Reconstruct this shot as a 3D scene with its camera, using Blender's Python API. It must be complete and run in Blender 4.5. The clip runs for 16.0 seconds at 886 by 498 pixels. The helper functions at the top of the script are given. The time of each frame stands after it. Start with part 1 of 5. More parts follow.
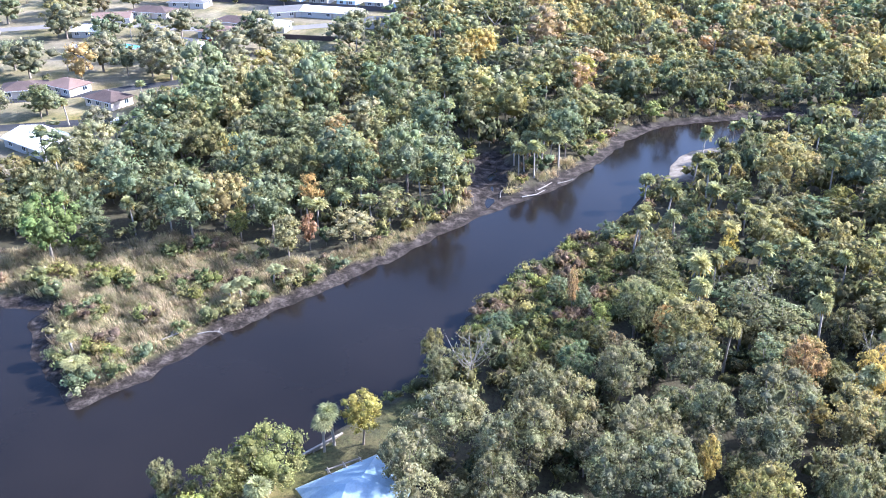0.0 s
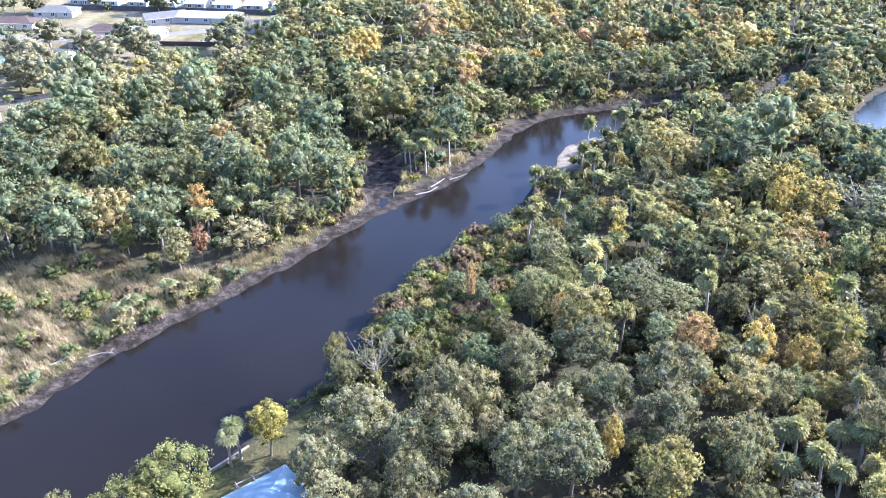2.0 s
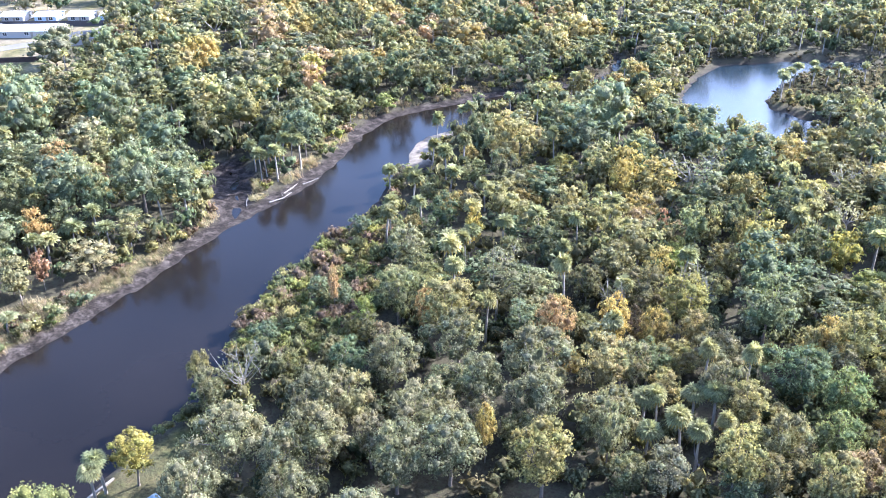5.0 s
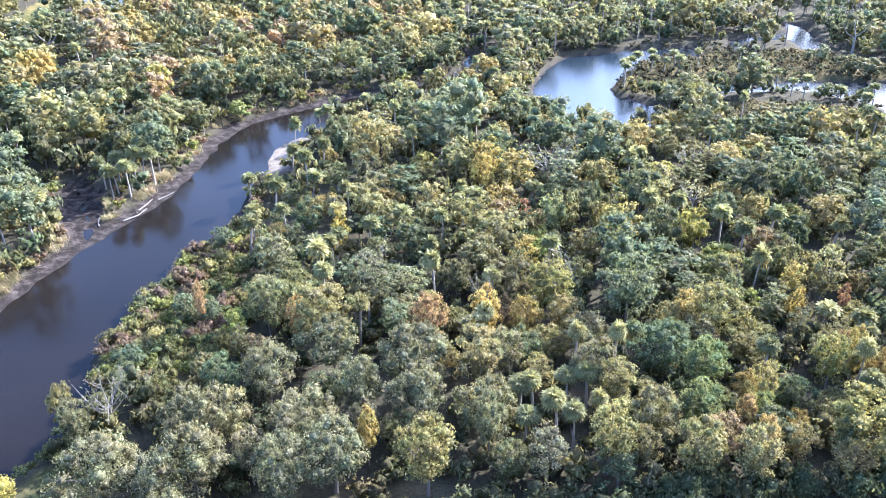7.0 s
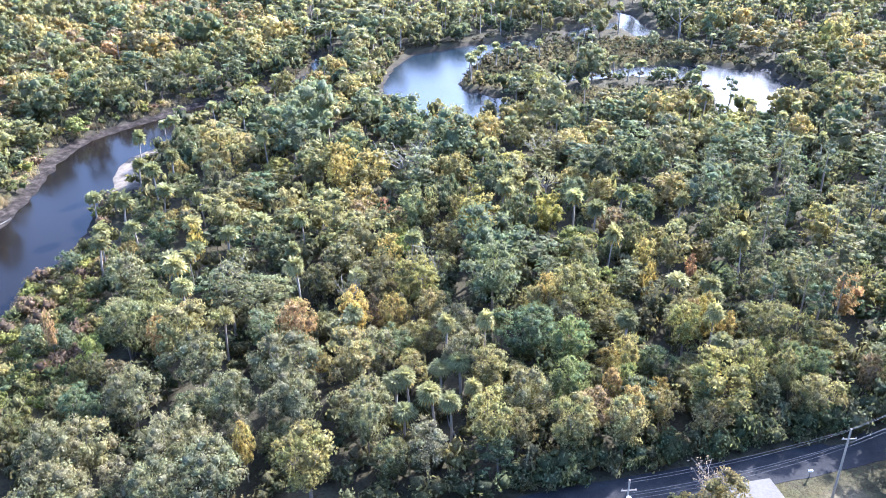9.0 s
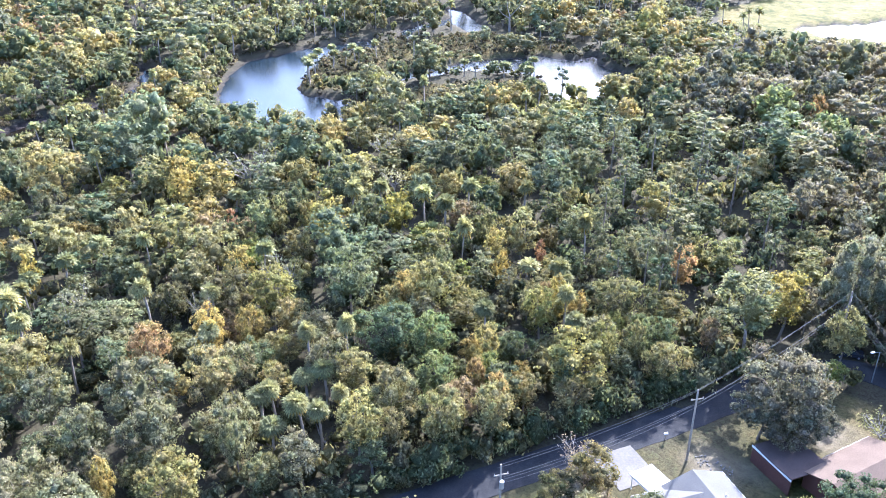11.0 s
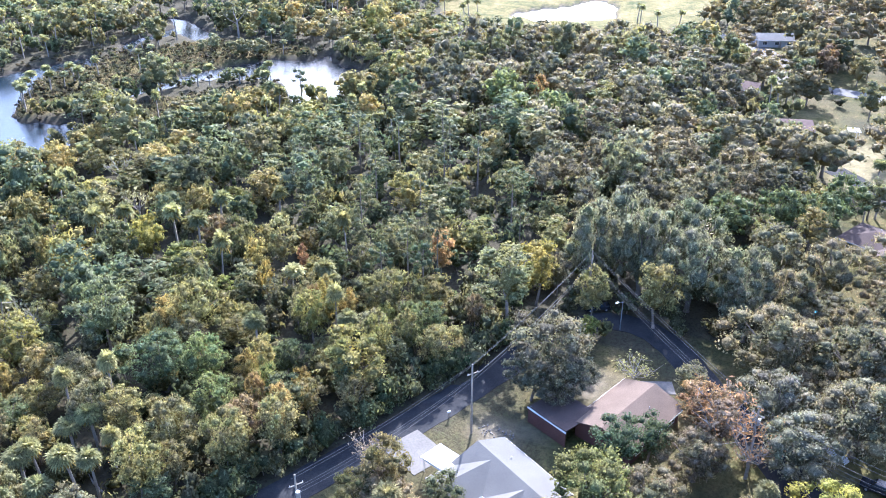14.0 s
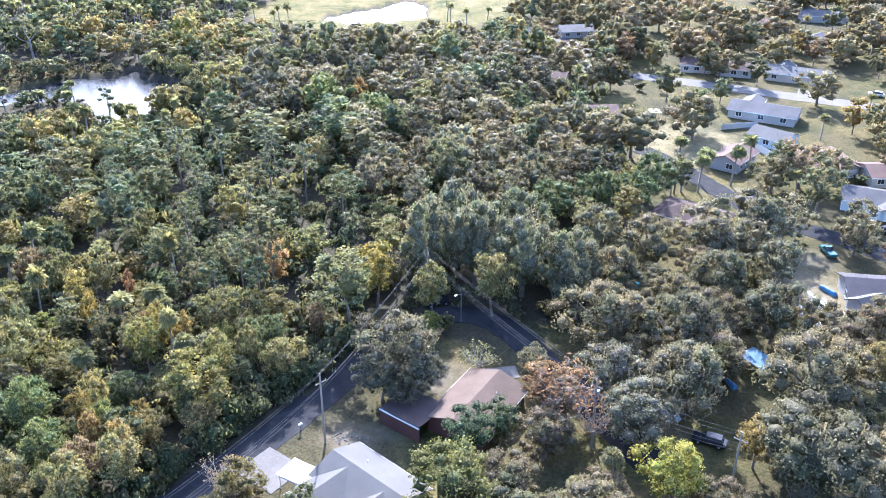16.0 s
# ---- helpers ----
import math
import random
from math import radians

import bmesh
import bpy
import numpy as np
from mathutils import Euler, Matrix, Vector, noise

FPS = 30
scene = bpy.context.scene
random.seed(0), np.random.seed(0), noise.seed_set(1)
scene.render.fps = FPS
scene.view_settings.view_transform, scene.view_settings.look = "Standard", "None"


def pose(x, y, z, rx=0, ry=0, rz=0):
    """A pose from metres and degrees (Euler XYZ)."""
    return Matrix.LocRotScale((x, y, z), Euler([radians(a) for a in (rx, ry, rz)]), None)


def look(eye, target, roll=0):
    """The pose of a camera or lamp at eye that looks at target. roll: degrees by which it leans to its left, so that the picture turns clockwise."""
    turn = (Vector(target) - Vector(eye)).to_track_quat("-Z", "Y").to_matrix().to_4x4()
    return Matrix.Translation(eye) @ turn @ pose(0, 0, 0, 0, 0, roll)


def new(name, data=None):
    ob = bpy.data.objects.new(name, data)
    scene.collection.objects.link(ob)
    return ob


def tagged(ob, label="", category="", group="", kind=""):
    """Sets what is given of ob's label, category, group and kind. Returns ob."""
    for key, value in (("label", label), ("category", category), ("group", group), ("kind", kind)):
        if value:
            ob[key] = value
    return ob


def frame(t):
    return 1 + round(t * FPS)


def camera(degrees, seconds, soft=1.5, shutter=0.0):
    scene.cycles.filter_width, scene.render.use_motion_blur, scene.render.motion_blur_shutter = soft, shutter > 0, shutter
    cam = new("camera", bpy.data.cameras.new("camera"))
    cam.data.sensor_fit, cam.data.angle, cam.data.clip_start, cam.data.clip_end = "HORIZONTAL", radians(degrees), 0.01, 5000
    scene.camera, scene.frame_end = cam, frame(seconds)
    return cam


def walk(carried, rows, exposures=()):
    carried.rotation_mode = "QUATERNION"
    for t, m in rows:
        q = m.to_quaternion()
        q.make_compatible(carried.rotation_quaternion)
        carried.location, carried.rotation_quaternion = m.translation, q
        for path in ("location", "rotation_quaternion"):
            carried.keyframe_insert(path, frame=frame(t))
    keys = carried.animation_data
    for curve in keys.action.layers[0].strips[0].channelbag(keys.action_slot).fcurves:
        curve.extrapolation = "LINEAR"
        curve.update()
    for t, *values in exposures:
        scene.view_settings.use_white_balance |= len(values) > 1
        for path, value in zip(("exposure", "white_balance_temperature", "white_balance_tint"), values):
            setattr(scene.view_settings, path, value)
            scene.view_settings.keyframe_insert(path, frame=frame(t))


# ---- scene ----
# camera: a drone that hovers and turns to its right
EYE = 80.0
cam = camera(54.72, 16.0, soft=0.95)
ROWS = [
    (0.0, -0.00, -27.54, -0.01),
    (0.5, -1.83, -27.53, 0.03),
    (1.0, -3.68, -27.54, 0.07),
    (1.5, -5.72, -27.57, 0.10),
    (2.0, -7.76, -27.58, 0.09),
    (2.5, -9.88, -27.56, 0.10),
    (3.0, -12.04, -27.56, 0.09),
    (3.2, -12.90, -27.56, 0.08),
    (5.3, -19.35, -27.60, 0.04),
    (5.5, -20.17, -27.60, 0.03),
    (6.0, -22.87, -27.59, 0.01),
    (6.5, -25.58, -27.55, -0.02),
    (7.0, -28.26, -27.55, -0.03),
    (7.5, -30.87, -27.55, 0.01),
    (8.0, -33.46, -27.57, -0.00),
    (8.5, -36.03, -27.57, 0.04),
    (9.0, -38.55, -27.57, 0.05),
    (9.2, -39.57, -27.57, 0.05),
    (11.3, -51.11, -27.53, 0.11),
    (11.5, -52.10, -27.53, 0.11),
    (12.0, -54.17, -27.54, 0.11),
    (12.5, -57.21, -27.55, 0.10),
    (13.0, -60.56, -27.53, 0.11),
    (13.5, -63.92, -27.53, 0.08),
    (14.0, -67.32, -27.52, 0.08),
    (14.5, -70.45, -27.49, 0.09),
    (15.0, -73.45, -27.46, 0.10),
    (15.5, -76.58, -27.40, 0.14),
    (16.0, -79.68, -27.34, 0.16),
]
walk(cam, [(t, pose(0, 0, EYE, 90 + pitch, 0, yaw) @ pose(0, 0, 0, 0, 0, -roll)) for t, yaw, pitch, roll in ROWS],
     [(0.0, 2.12, 4850, 20), (5.5, 2.38, 4850, 20), (9.0, 2.38, 4850, 20), (12.5, 2.30, 4850, 20), (16.0, 2.12, 4850, 20)])

# ---- light ----
SUN_AZIMUTH, SUN_HEIGHT = 78.0, 31.0
world = bpy.data.worlds.new("sky")
scene.world = world
world.use_nodes = True
wn = world.node_tree.nodes
sky = wn.new("ShaderNodeTexSky")
sky.sky_type, sky.sun_disc = "NISHITA", False
sky.sun_elevation, sky.sun_rotation = radians(SUN_HEIGHT), radians(SUN_AZIMUTH)
sky.dust_density, sky.air_density = 2.6, 1.0
world.node_tree.links.new(sky.outputs[0], wn["Background"].inputs[0])
wn["Background"].inputs[1].default_value = 0.15
sun = new("sun", bpy.data.lights.new("sun", "SUN"))
sun.data.energy, sun.data.angle, sun.data.color = 4.4, radians(0.6), (1.0, 0.89, 0.71)
sa, sh = radians(SUN_AZIMUTH), radians(SUN_HEIGHT)
sun.matrix_world = look((math.sin(sa) * math.cos(sh) * 900, math.cos(sa) * math.cos(sh) * 900, math.sin(sh) * 900), (0, 0, 0))


# ---- materials ----
def material(name):
    m = bpy.data.materials.new(name)
    m.use_nodes = True
    nt = m.node_tree
    return m, nt, nt.nodes, nt.links, nt.nodes["Principled BSDF"]


def noise_tex(nt, scale, detail=4.0, rough=0.6, coords=None):
    n = nt.nodes.new("ShaderNodeTexNoise")
    n.inputs["Scale"].default_value, n.inputs["Detail"].default_value, n.inputs["Roughness"].default_value = scale, detail, rough
    if coords is not None:
        nt.links.new(coords, n.inputs["Vector"])
    return n


def ramp(nt, source, *stops):
    r = nt.nodes.new("ShaderNodeValToRGB")
    while len(r.color_ramp.elements) < len(stops):
        r.color_ramp.elements.new(0.5)
    for e, (p, c) in zip(r.color_ramp.elements, stops):
        e.position, e.color = p, (*c, 1) if len(c) == 3 else c
    nt.links.new(source, r.inputs[0])
    return r.outputs[0]


def mix(nt, kind, fac, a, b):
    n = nt.nodes.new("ShaderNodeMix")
    n.data_type, n.blend_type = "RGBA", kind
    for sock, v in ((n.inputs[0], fac), (n.inputs[6], a), (n.inputs[7], b)):
        if isinstance(v, bpy.types.NodeSocket):
            nt.links.new(v, sock)
        elif isinstance(v, (int, float)):
            sock.default_value = v
        else:
            sock.default_value = (*v, 1)
    return n.outputs[2]


def bump(nt, bsdf, height, strength, distance):
    b = nt.nodes.new("ShaderNodeBump")
    b.inputs["Strength"].default_value, b.inputs["Distance"].default_value = strength, distance
    nt.links.new(height, b.inputs["Height"])
    nt.links.new(b.outputs[0], bsdf.inputs["Normal"])


def plain(name, colour, rough=0.7, grain=2.0, amount=0.25, metal=0.0, bumped=0.0, big=0.25):
    """A surface with fine grain and broad stains round one base colour."""
    m, nt, nodes, links, b = material(name)
    co = nodes.new("ShaderNodeTexCoord").outputs["Object"]
    fine, broad = noise_tex(nt, grain, 5, 0.65, co), noise_tex(nt, big, 3, 0.5, co)
    dark = tuple(c * (1 - amount) for c in colour)
    light = tuple(min(1, c * (1 + amount)) for c in colour)
    c1 = ramp(nt, fine.outputs[0], (0.3, dark), (0.7, light))
    c2 = ramp(nt, broad.outputs[0], (0.35, (1 - amount * 0.8,) * 3), (0.65, (1, 1, 1)))
    links.new(mix(nt, "MULTIPLY", 1.0, c1, c2), b.inputs["Base Color"])
    b.inputs["Roughness"].default_value, b.inputs["Metallic"].default_value = rough, metal
    if rough > 0.55:
        b.inputs["Specular IOR Level"].default_value = 0.12
    if bumped:
        bump(nt, b, fine.outputs[0], bumped, 0.05)
    return m


def foliage(name, through_light=0.36, rough=0.65):
    """Leaves: the tint of the face times the colour of the thing, partly lit through."""
    m, nt, nodes, links, b = material(name)
    at = nodes.new("ShaderNodeAttribute")
    at.attribute_name = "tint"
    info = nodes.new("ShaderNodeObjectInfo")
    vary = ramp(nt, info.outputs["Random"], (0.0, (0.85, 0.9, 0.85)), (0.5, (1.0, 1.0, 1.0)), (1.0, (1.12, 1.06, 0.95)))
    c = mix(nt, "MULTIPLY", 1.0, mix(nt, "MULTIPLY", 1.0, at.outputs["Color"], info.outputs["Color"]), vary)
    spot = noise_tex(nt, 4.6, 5, 0.75, nodes.new("ShaderNodeNewGeometry").outputs["Position"])
    c = mix(nt, "MULTIPLY", 1.0, c, ramp(nt, spot.outputs[0], (0.36, (0.5, 0.52, 0.52)), (0.5, (1.04, 1.04, 1.02)), (0.64, (1.5, 1.48, 1.4))))
    bump(nt, b, spot.outputs[0], 0.9, 0.2)
    links.new(c, b.inputs["Base Color"])
    b.inputs["Roughness"].default_value = rough
    b.inputs["Specular IOR Level"].default_value = 0.04
    tr = nodes.new("ShaderNodeBsdfTranslucent")
    links.new(mix(nt, "MULTIPLY", 1.0, c, (1.2, 1.15, 0.8)), tr.inputs["Color"])
    ms = nodes.new("ShaderNodeMixShader")
    ms.inputs[0].default_value = through_light
    links.new(b.outputs[0], ms.inputs[1])
    links.new(tr.outputs[0], ms.inputs[2])
    links.new(ms.outputs[0], nodes["Material Output"].inputs["Surface"])
    return m


LEAVES = foliage("leaves")
NEEDLES = foliage("needles", 0.25, 0.6)
GRASSES = foliage("dry_marsh_grass", 0.4, 0.7)
BARK = plain("bark", (0.23, 0.19, 0.15), 0.9, 6.0, 0.35, bumped=0.6)
PALM_BARK = plain("palm_bark", (0.33, 0.29, 0.24), 0.9, 8.0, 0.3, bumped=0.5)
PALE_BARK = plain("pale_bark", (0.30, 0.27, 0.235), 0.9, 5.0, 0.3, bumped=0.5)
ROOF_WHITE = plain("white_roof_coating", (0.58, 0.55, 0.50), 0.6, 3.0, 0.10)
ROOF_GREY = plain("grey_shingles", (0.13, 0.122, 0.118), 0.85, 9.0, 0.25, bumped=0.4)
ROOF_LIGHT = plain("pale_grey_shingles", (0.14, 0.132, 0.12), 0.8, 9.0, 0.18, bumped=0.4)
ROOF_BROWN = plain("brown_shingles", (0.10, 0.072, 0.06), 0.9, 9.0, 0.28, bumped=0.4)
ROOF_TAN = plain("tan_shingles", (0.19, 0.128, 0.10), 0.9, 9.0, 0.22, bumped=0.4)
ROOF_DARK = plain("dark_shingles", (0.10, 0.09, 0.09), 0.9, 9.0, 0.3, bumped=0.4)
ROOF_BLUE = plain("pale_blue_metal_roof", (0.15, 0.24, 0.30), 0.35, 3.0, 0.08, metal=0.3)
ROOF_PALE_METAL = plain("pale_metal_roof", (0.20, 0.27, 0.32), 0.5, 3.0, 0.15)
ROOF_CLAY = plain("faded_clay_shingles", (0.155, 0.112, 0.082), 0.9, 9.0, 0.25, bumped=0.4)
STUCCO = plain("white_stucco", (0.42, 0.40, 0.37), 0.8, 8.0, 0.08)
STUCCO_TAN = plain("tan_stucco", (0.56, 0.47, 0.38), 0.8, 8.0, 0.10)
STUCCO_BLUE = plain("pale_blue_stucco", (0.50, 0.60, 0.66), 0.8, 8.0, 0.08)
BRICK_RED = plain("red_brick_paint", (0.115, 0.060, 0.048), 0.85, 8.0, 0.2)
TRIM = plain("white_trim", (0.8, 0.8, 0.78), 0.5, 5.0, 0.05)
CONCRETE = plain("concrete", (0.18, 0.165, 0.145), 0.9, 3.0, 0.16)
TIMBER = plain("weathered_timber", (0.30, 0.26, 0.21), 0.9, 6.0, 0.25, bumped=0.4)
STEEL = plain("galvanised_steel", (0.45, 0.46, 0.47), 0.45, 5.0, 0.1, metal=0.7)
CABLE = plain("grey_cable", (0.12, 0.12, 0.12), 0.6, 5.0, 0.1)
TYRE = plain("rubber", (0.03, 0.03, 0.03), 0.8, 8.0, 0.2)
GLASS_DARK = plain("dark_glass", (0.03, 0.04, 0.05), 0.06, 5.0, 0.1)
GLASS_DARK.node_tree.nodes["Principled BSDF"].inputs["Specular IOR Level"].default_value = 0.8
POOL_WATER = plain("pool_water", (0.10, 0.45, 0.52), 0.05, 2.0, 0.1)
PLASTIC_BLUE = plain("blue_tarpaulin", (0.10, 0.25, 0.45), 0.5, 3.0, 0.2)


def asphalt_material():
    m, nt, nodes, links, b = material("worn_asphalt")
    co = nodes.new("ShaderNodeNewGeometry").outputs["Position"]
    fine, broad = noise_tex(nt, 6.0, 6, 0.7, co), noise_tex(nt, 0.35, 4, 0.6, co)
    c1 = ramp(nt, fine.outputs[0], (0.3, (0.032, 0.033, 0.037)), (0.7, (0.062, 0.061, 0.060)))
    c2 = ramp(nt, broad.outputs[0], (0.35, (0.72, 0.72, 0.74)), (0.65, (1.05, 1.03, 1.0)))
    links.new(mix(nt, "MULTIPLY", 1.0, c1, c2), b.inputs["Base Color"])
    b.inputs["Roughness"].default_value = 0.9
    b.inputs["Specular IOR Level"].default_value = 0.05
    bump(nt, b, fine.outputs[0], 0.3, 0.02)
    return m


ASPHALT = asphalt_material()


def ground_material():
    """Leaf litter, mud, lawn and sand, each by its own share at the vertex."""
    m, nt, nodes, links, b = material("ground")
    co = nodes.new("ShaderNodeNewGeometry").outputs["Position"]
    at = nodes.new("ShaderNodeAttribute")
    at.attribute_name = "cover"
    sep = nodes.new("ShaderNodeSeparateColor")
    links.new(at.outputs["Color"], sep.inputs[0])
    fine, mid, broad = noise_tex(nt, 2.2, 6, 0.7, co), noise_tex(nt, 0.5, 5, 0.65, co), noise_tex(nt, 0.08, 4, 0.6, co)
    litter = ramp(nt, fine.outputs[0], (0.3, (0.035, 0.03, 0.02)), (0.55, (0.075, 0.065, 0.04)), (0.75, (0.06, 0.075, 0.03)))
    mud = ramp(nt, mid.outputs[0], (0.3, (0.012, 0.010, 0.008)), (0.48, (0.03, 0.024, 0.02)), (0.66, (0.085, 0.07, 0.058)))
    mud = mix(nt, "MULTIPLY", 1.0, mud, ramp(nt, fine.outputs[0], (0.38, (0.45, 0.45, 0.45)), (0.6, (1.3, 1.3, 1.3))))
    patchy = mix(nt, "MIX", 0.45, broad.outputs[0], mid.outputs[0])
    lawn = ramp(nt, patchy, (0.38, (0.06, 0.072, 0.018)), (0.5, (0.15, 0.13, 0.04)), (0.62, (0.25, 0.19, 0.08)))
    lawn = mix(nt, "MULTIPLY", 1.0, lawn, ramp(nt, fine.outputs[0], (0.32, (0.5, 0.52, 0.5)), (0.68, (1.25, 1.22, 1.15))))
    sand = ramp(nt, mid.outputs[0], (0.3, (0.30, 0.24, 0.17)), (0.7, (0.50, 0.42, 0.31)))
    c = mix(nt, "MIX", sep.outputs[1], litter, lawn)
    c = mix(nt, "MIX", sep.outputs[0], c, mud)
    c = mix(nt, "MIX", sep.outputs[2], c, sand)
    links.new(c, b.inputs["Base Color"])
    r = nodes.new("ShaderNodeMapRange")
    links.new(sep.outputs[0], r.inputs[0])
    r.inputs[3].default_value, r.inputs[4].default_value = 0.92, 0.8
    links.new(r.outputs[0], b.inputs["Roughness"])
    b.inputs["Specular IOR Level"].default_value = 0.06
    bump(nt, b, fine.outputs[0], 0.8, 0.22)
    return m


def water_material(name="river_water", rough=0.15, ruffle=0.05, gloss=0.22, deep=(0.013, 0.0105, 0.009)):
    """Dark tea-coloured river water with faint ripples."""
    m, nt, nodes, links, b = material(name)
    co = nodes.new("ShaderNodeNewGeometry").outputs["Position"]
    broad = noise_tex(nt, 0.03, 3, 0.5, co)
    links.new(ramp(nt, broad.outputs[0], (0.3, tuple(0.6 * v for v in deep)), (0.7, deep)), b.inputs["Base Color"])
    b.inputs["Roughness"].default_value, b.inputs["IOR"].default_value = rough, 1.33
    b.inputs["Specular IOR Level"].default_value = gloss
    n1 = noise_tex(nt, 0.9, 3, 0.5, co)
    bump(nt, b, n1.outputs[0], ruffle, 0.1)
    return m


GROUND, WATER = ground_material(), water_material()


# ---- mesh helpers ----
def mesh_of(name, verts, quads, mats, tint=None, index=None, smooth=False):
    """A mesh from arrays of corners and four-cornered faces."""
    me = bpy.data.meshes.new(name)
    verts, quads = np.asarray(verts, np.float32), np.asarray(quads, np.int32)
    me.vertices.add(len(verts))
    me.vertices.foreach_set("co", verts.ravel())
    me.loops.add(quads.size)
    me.loops.foreach_set("vertex_index", quads.ravel())
    me.polygons.add(len(quads))
    me.polygons.foreach_set("loop_start", np.arange(0, quads.size, 4, dtype=np.int32))
    for mt in mats:
        me.materials.append(mt)
    if index is not None:
        me.polygons.foreach_set("material_index", np.asarray(index, np.int32))
    me.polygons.foreach_set("use_smooth", np.full(len(quads), smooth))
    if tint is not None:
        a = me.attributes.new("tint", "FLOAT_COLOR", "FACE")
        a.data.foreach_set("color", np.concatenate([tint, np.ones((len(tint), 1))], 1).astype(np.float32).ravel())
    me.update(calc_edges=True)
    return me


def part(name, bm, mat, parent, label=""):
    """Links a bmesh (or a mesh) as one object under a thing or a part."""
    if isinstance(bm, bmesh.types.BMesh):
        me = bpy.data.meshes.new(name)
        bm.to_mesh(me)
        bm.free()
        me.materials.append(mat)
    else:
        me = bm
    ob = new(name, me)
    ob.parent = parent
    return tagged(ob, label)


def box(bm, x0, y0, z0, x1, y1, z1, m=None):
    """A box between two corners."""
    at = Matrix.Translation(((x0 + x1) / 2, (y0 + y1) / 2, (z0 + z1) / 2)) @ Matrix.Diagonal((abs(x1 - x0), abs(y1 - y0), abs(z1 - z0), 1))
    return bmesh.ops.create_cube(bm, size=1, matrix=(m @ at) if m else at)["verts"]


def rod(bm, a, b, r0, r1=None, sides=6):
    """A tapered rod from a to b."""
    a, b = Vector(a), Vector(b)
    d = b - a
    at = Matrix.Translation((a + b) / 2) @ d.to_track_quat("Z", "Y").to_matrix().to_4x4()
    bmesh.ops.create_cone(bm, cap_ends=True, segments=sides, radius1=r0, radius2=r0 if r1 is None else r1, depth=d.length, matrix=at)


def thing(name, m, label, category, group="", kind=""):
    e = new(name)
    e.empty_display_size = 0.5
    e.matrix_world = m
    return tagged(e, label, category, group, kind)


# ---- the plan: water, banks, clearings ----
LAND = 1.2
RIVER_LEFT = [(-260, 150), (-95, 134), (-79, 131), (-70, 129.5), (-72, 126), (-66, 114), (-59, 107), (-55, 101), (-50, 105), (-44, 112.6), (-36.6, 123), (-28.3, 130.5),
              (-18.7, 139.4), (-9, 150), (0, 160), (9, 169), (17, 176), (30, 187), (39, 199.5), (48, 214), (59, 226), (75, 231), (86, 233), (95, 236), (115, 235), (140, 246), (150, 262)]
RIVER_RIGHT = [(156, 258), (140, 238), (115, 229.5), (104, 228), (97, 227), (84, 220.4), (76, 213), (70.6, 210.6), (64.5, 208.2), (59.9, 204.2), (55.7, 195.8), (52.9, 189.4), (45, 179), (40.6, 171.2), (33, 162.5), (19.6, 148.8),
               (9, 135.7), (4.5, 126), (3.4, 120.7), (1.5, 114), (-7, 105), (-18.6, 92.6), (-31, 84.4), (-60, 66), (-120, 30), (-260, -20)]
INLET = [(10.5, 172), (11.6, 180), (11.4, 188), (13.4, 195), (11.8, 203), (10.9, 203), (12.2, 195), (10.2, 188), (10.4, 180), (9.2, 172)]
POND = [(158, 227), (167, 235), (180, 243), (207, 240), (229, 231), (220, 220), (204, 226), (186, 218), (172, 207), (167.5, 200), (170, 190), (172, 184), (158, 171), (146, 174), (137, 182), (138, 202), (148, 216)]
CHANNEL = [(188, 199), (198, 195.5), (213, 189.4), (229, 183.6), (242, 175), (253, 169), (254, 156), (265, 155), (254, 146), (250, 130), (238, 126), (222, 125), (212, 127), (207, 133), (215, 140), (230, 153), (226, 164.5), (221, 177), (202, 184), (186, 193)]
FAR_WATER = [(290, 236), (277, 216), (268, 208), (262, 211), (270, 224), (250, 229), (238, 221), (236, 224), (250, 234), (278, 232), (290, 245)]
GOLF_POND = [(352, 116), (367, 106), (376, 97), (394, 90), (390, 80), (380, 76), (361, 73), (350, 84), (344, 100), (346, 112)]
GOLF = [(326, 98), (337, 140), (360, 152), (470, 130), (470, -10), (400, 20), (342, 50)]
MARSH = [(-95, 134), (-90, 147), (-79, 154), (-66, 151), (-56, 157), (-44, 158), (-34, 145), (-24, 147.5), (-14, 154), (-3, 163), (-6, 155), (-26, 134), (-40, 124), (-50, 108), (-55, 103), (-62, 112), (-70, 127)]
MEADOW = [(4.5, 125), (10, 134), (22, 149), (34, 162), (41, 168), (42, 158), (36, 147), (33, 138), (33, 127), (20, 113), (6, 115)]
POND_MARSH = [(168, 202), (173, 209), (186, 219.5), (204, 227), (216, 219), (228, 222), (262, 205), (270, 170), (262, 158), (246, 173), (220, 187), (200, 196), (187, 199), (178, 190)]
LOW_MARSH = [(186, 180), (211, 165), (219, 155), (203, 140), (186, 148), (174, 170)]
HOOD_NW = [(-260, 160), (-120, 172), (-101, 182), (-89, 191), (-81, 199), (-86, 221), (-76, 241), (-64, 243), (-59, 269), (-43, 290), (-20, 298), (-17, 372), (20, 430), (-260, 430)]
LAWN_SE = [(206, -13), (222, -12), (236, -20), (236, -31), (224, -39), (207, -30), (200, -24)]
HOOD_SE = [(40, 50), (66, 49), (92, 38), (113, 28), (118, 20), (118, 11), (135, -2), (160, -12), (200, -8), (240, -6), (276, 14), (300, 16), (345, 40), (420, 20), (470, -40), (470, -180), (100, -150), (40, 0)]
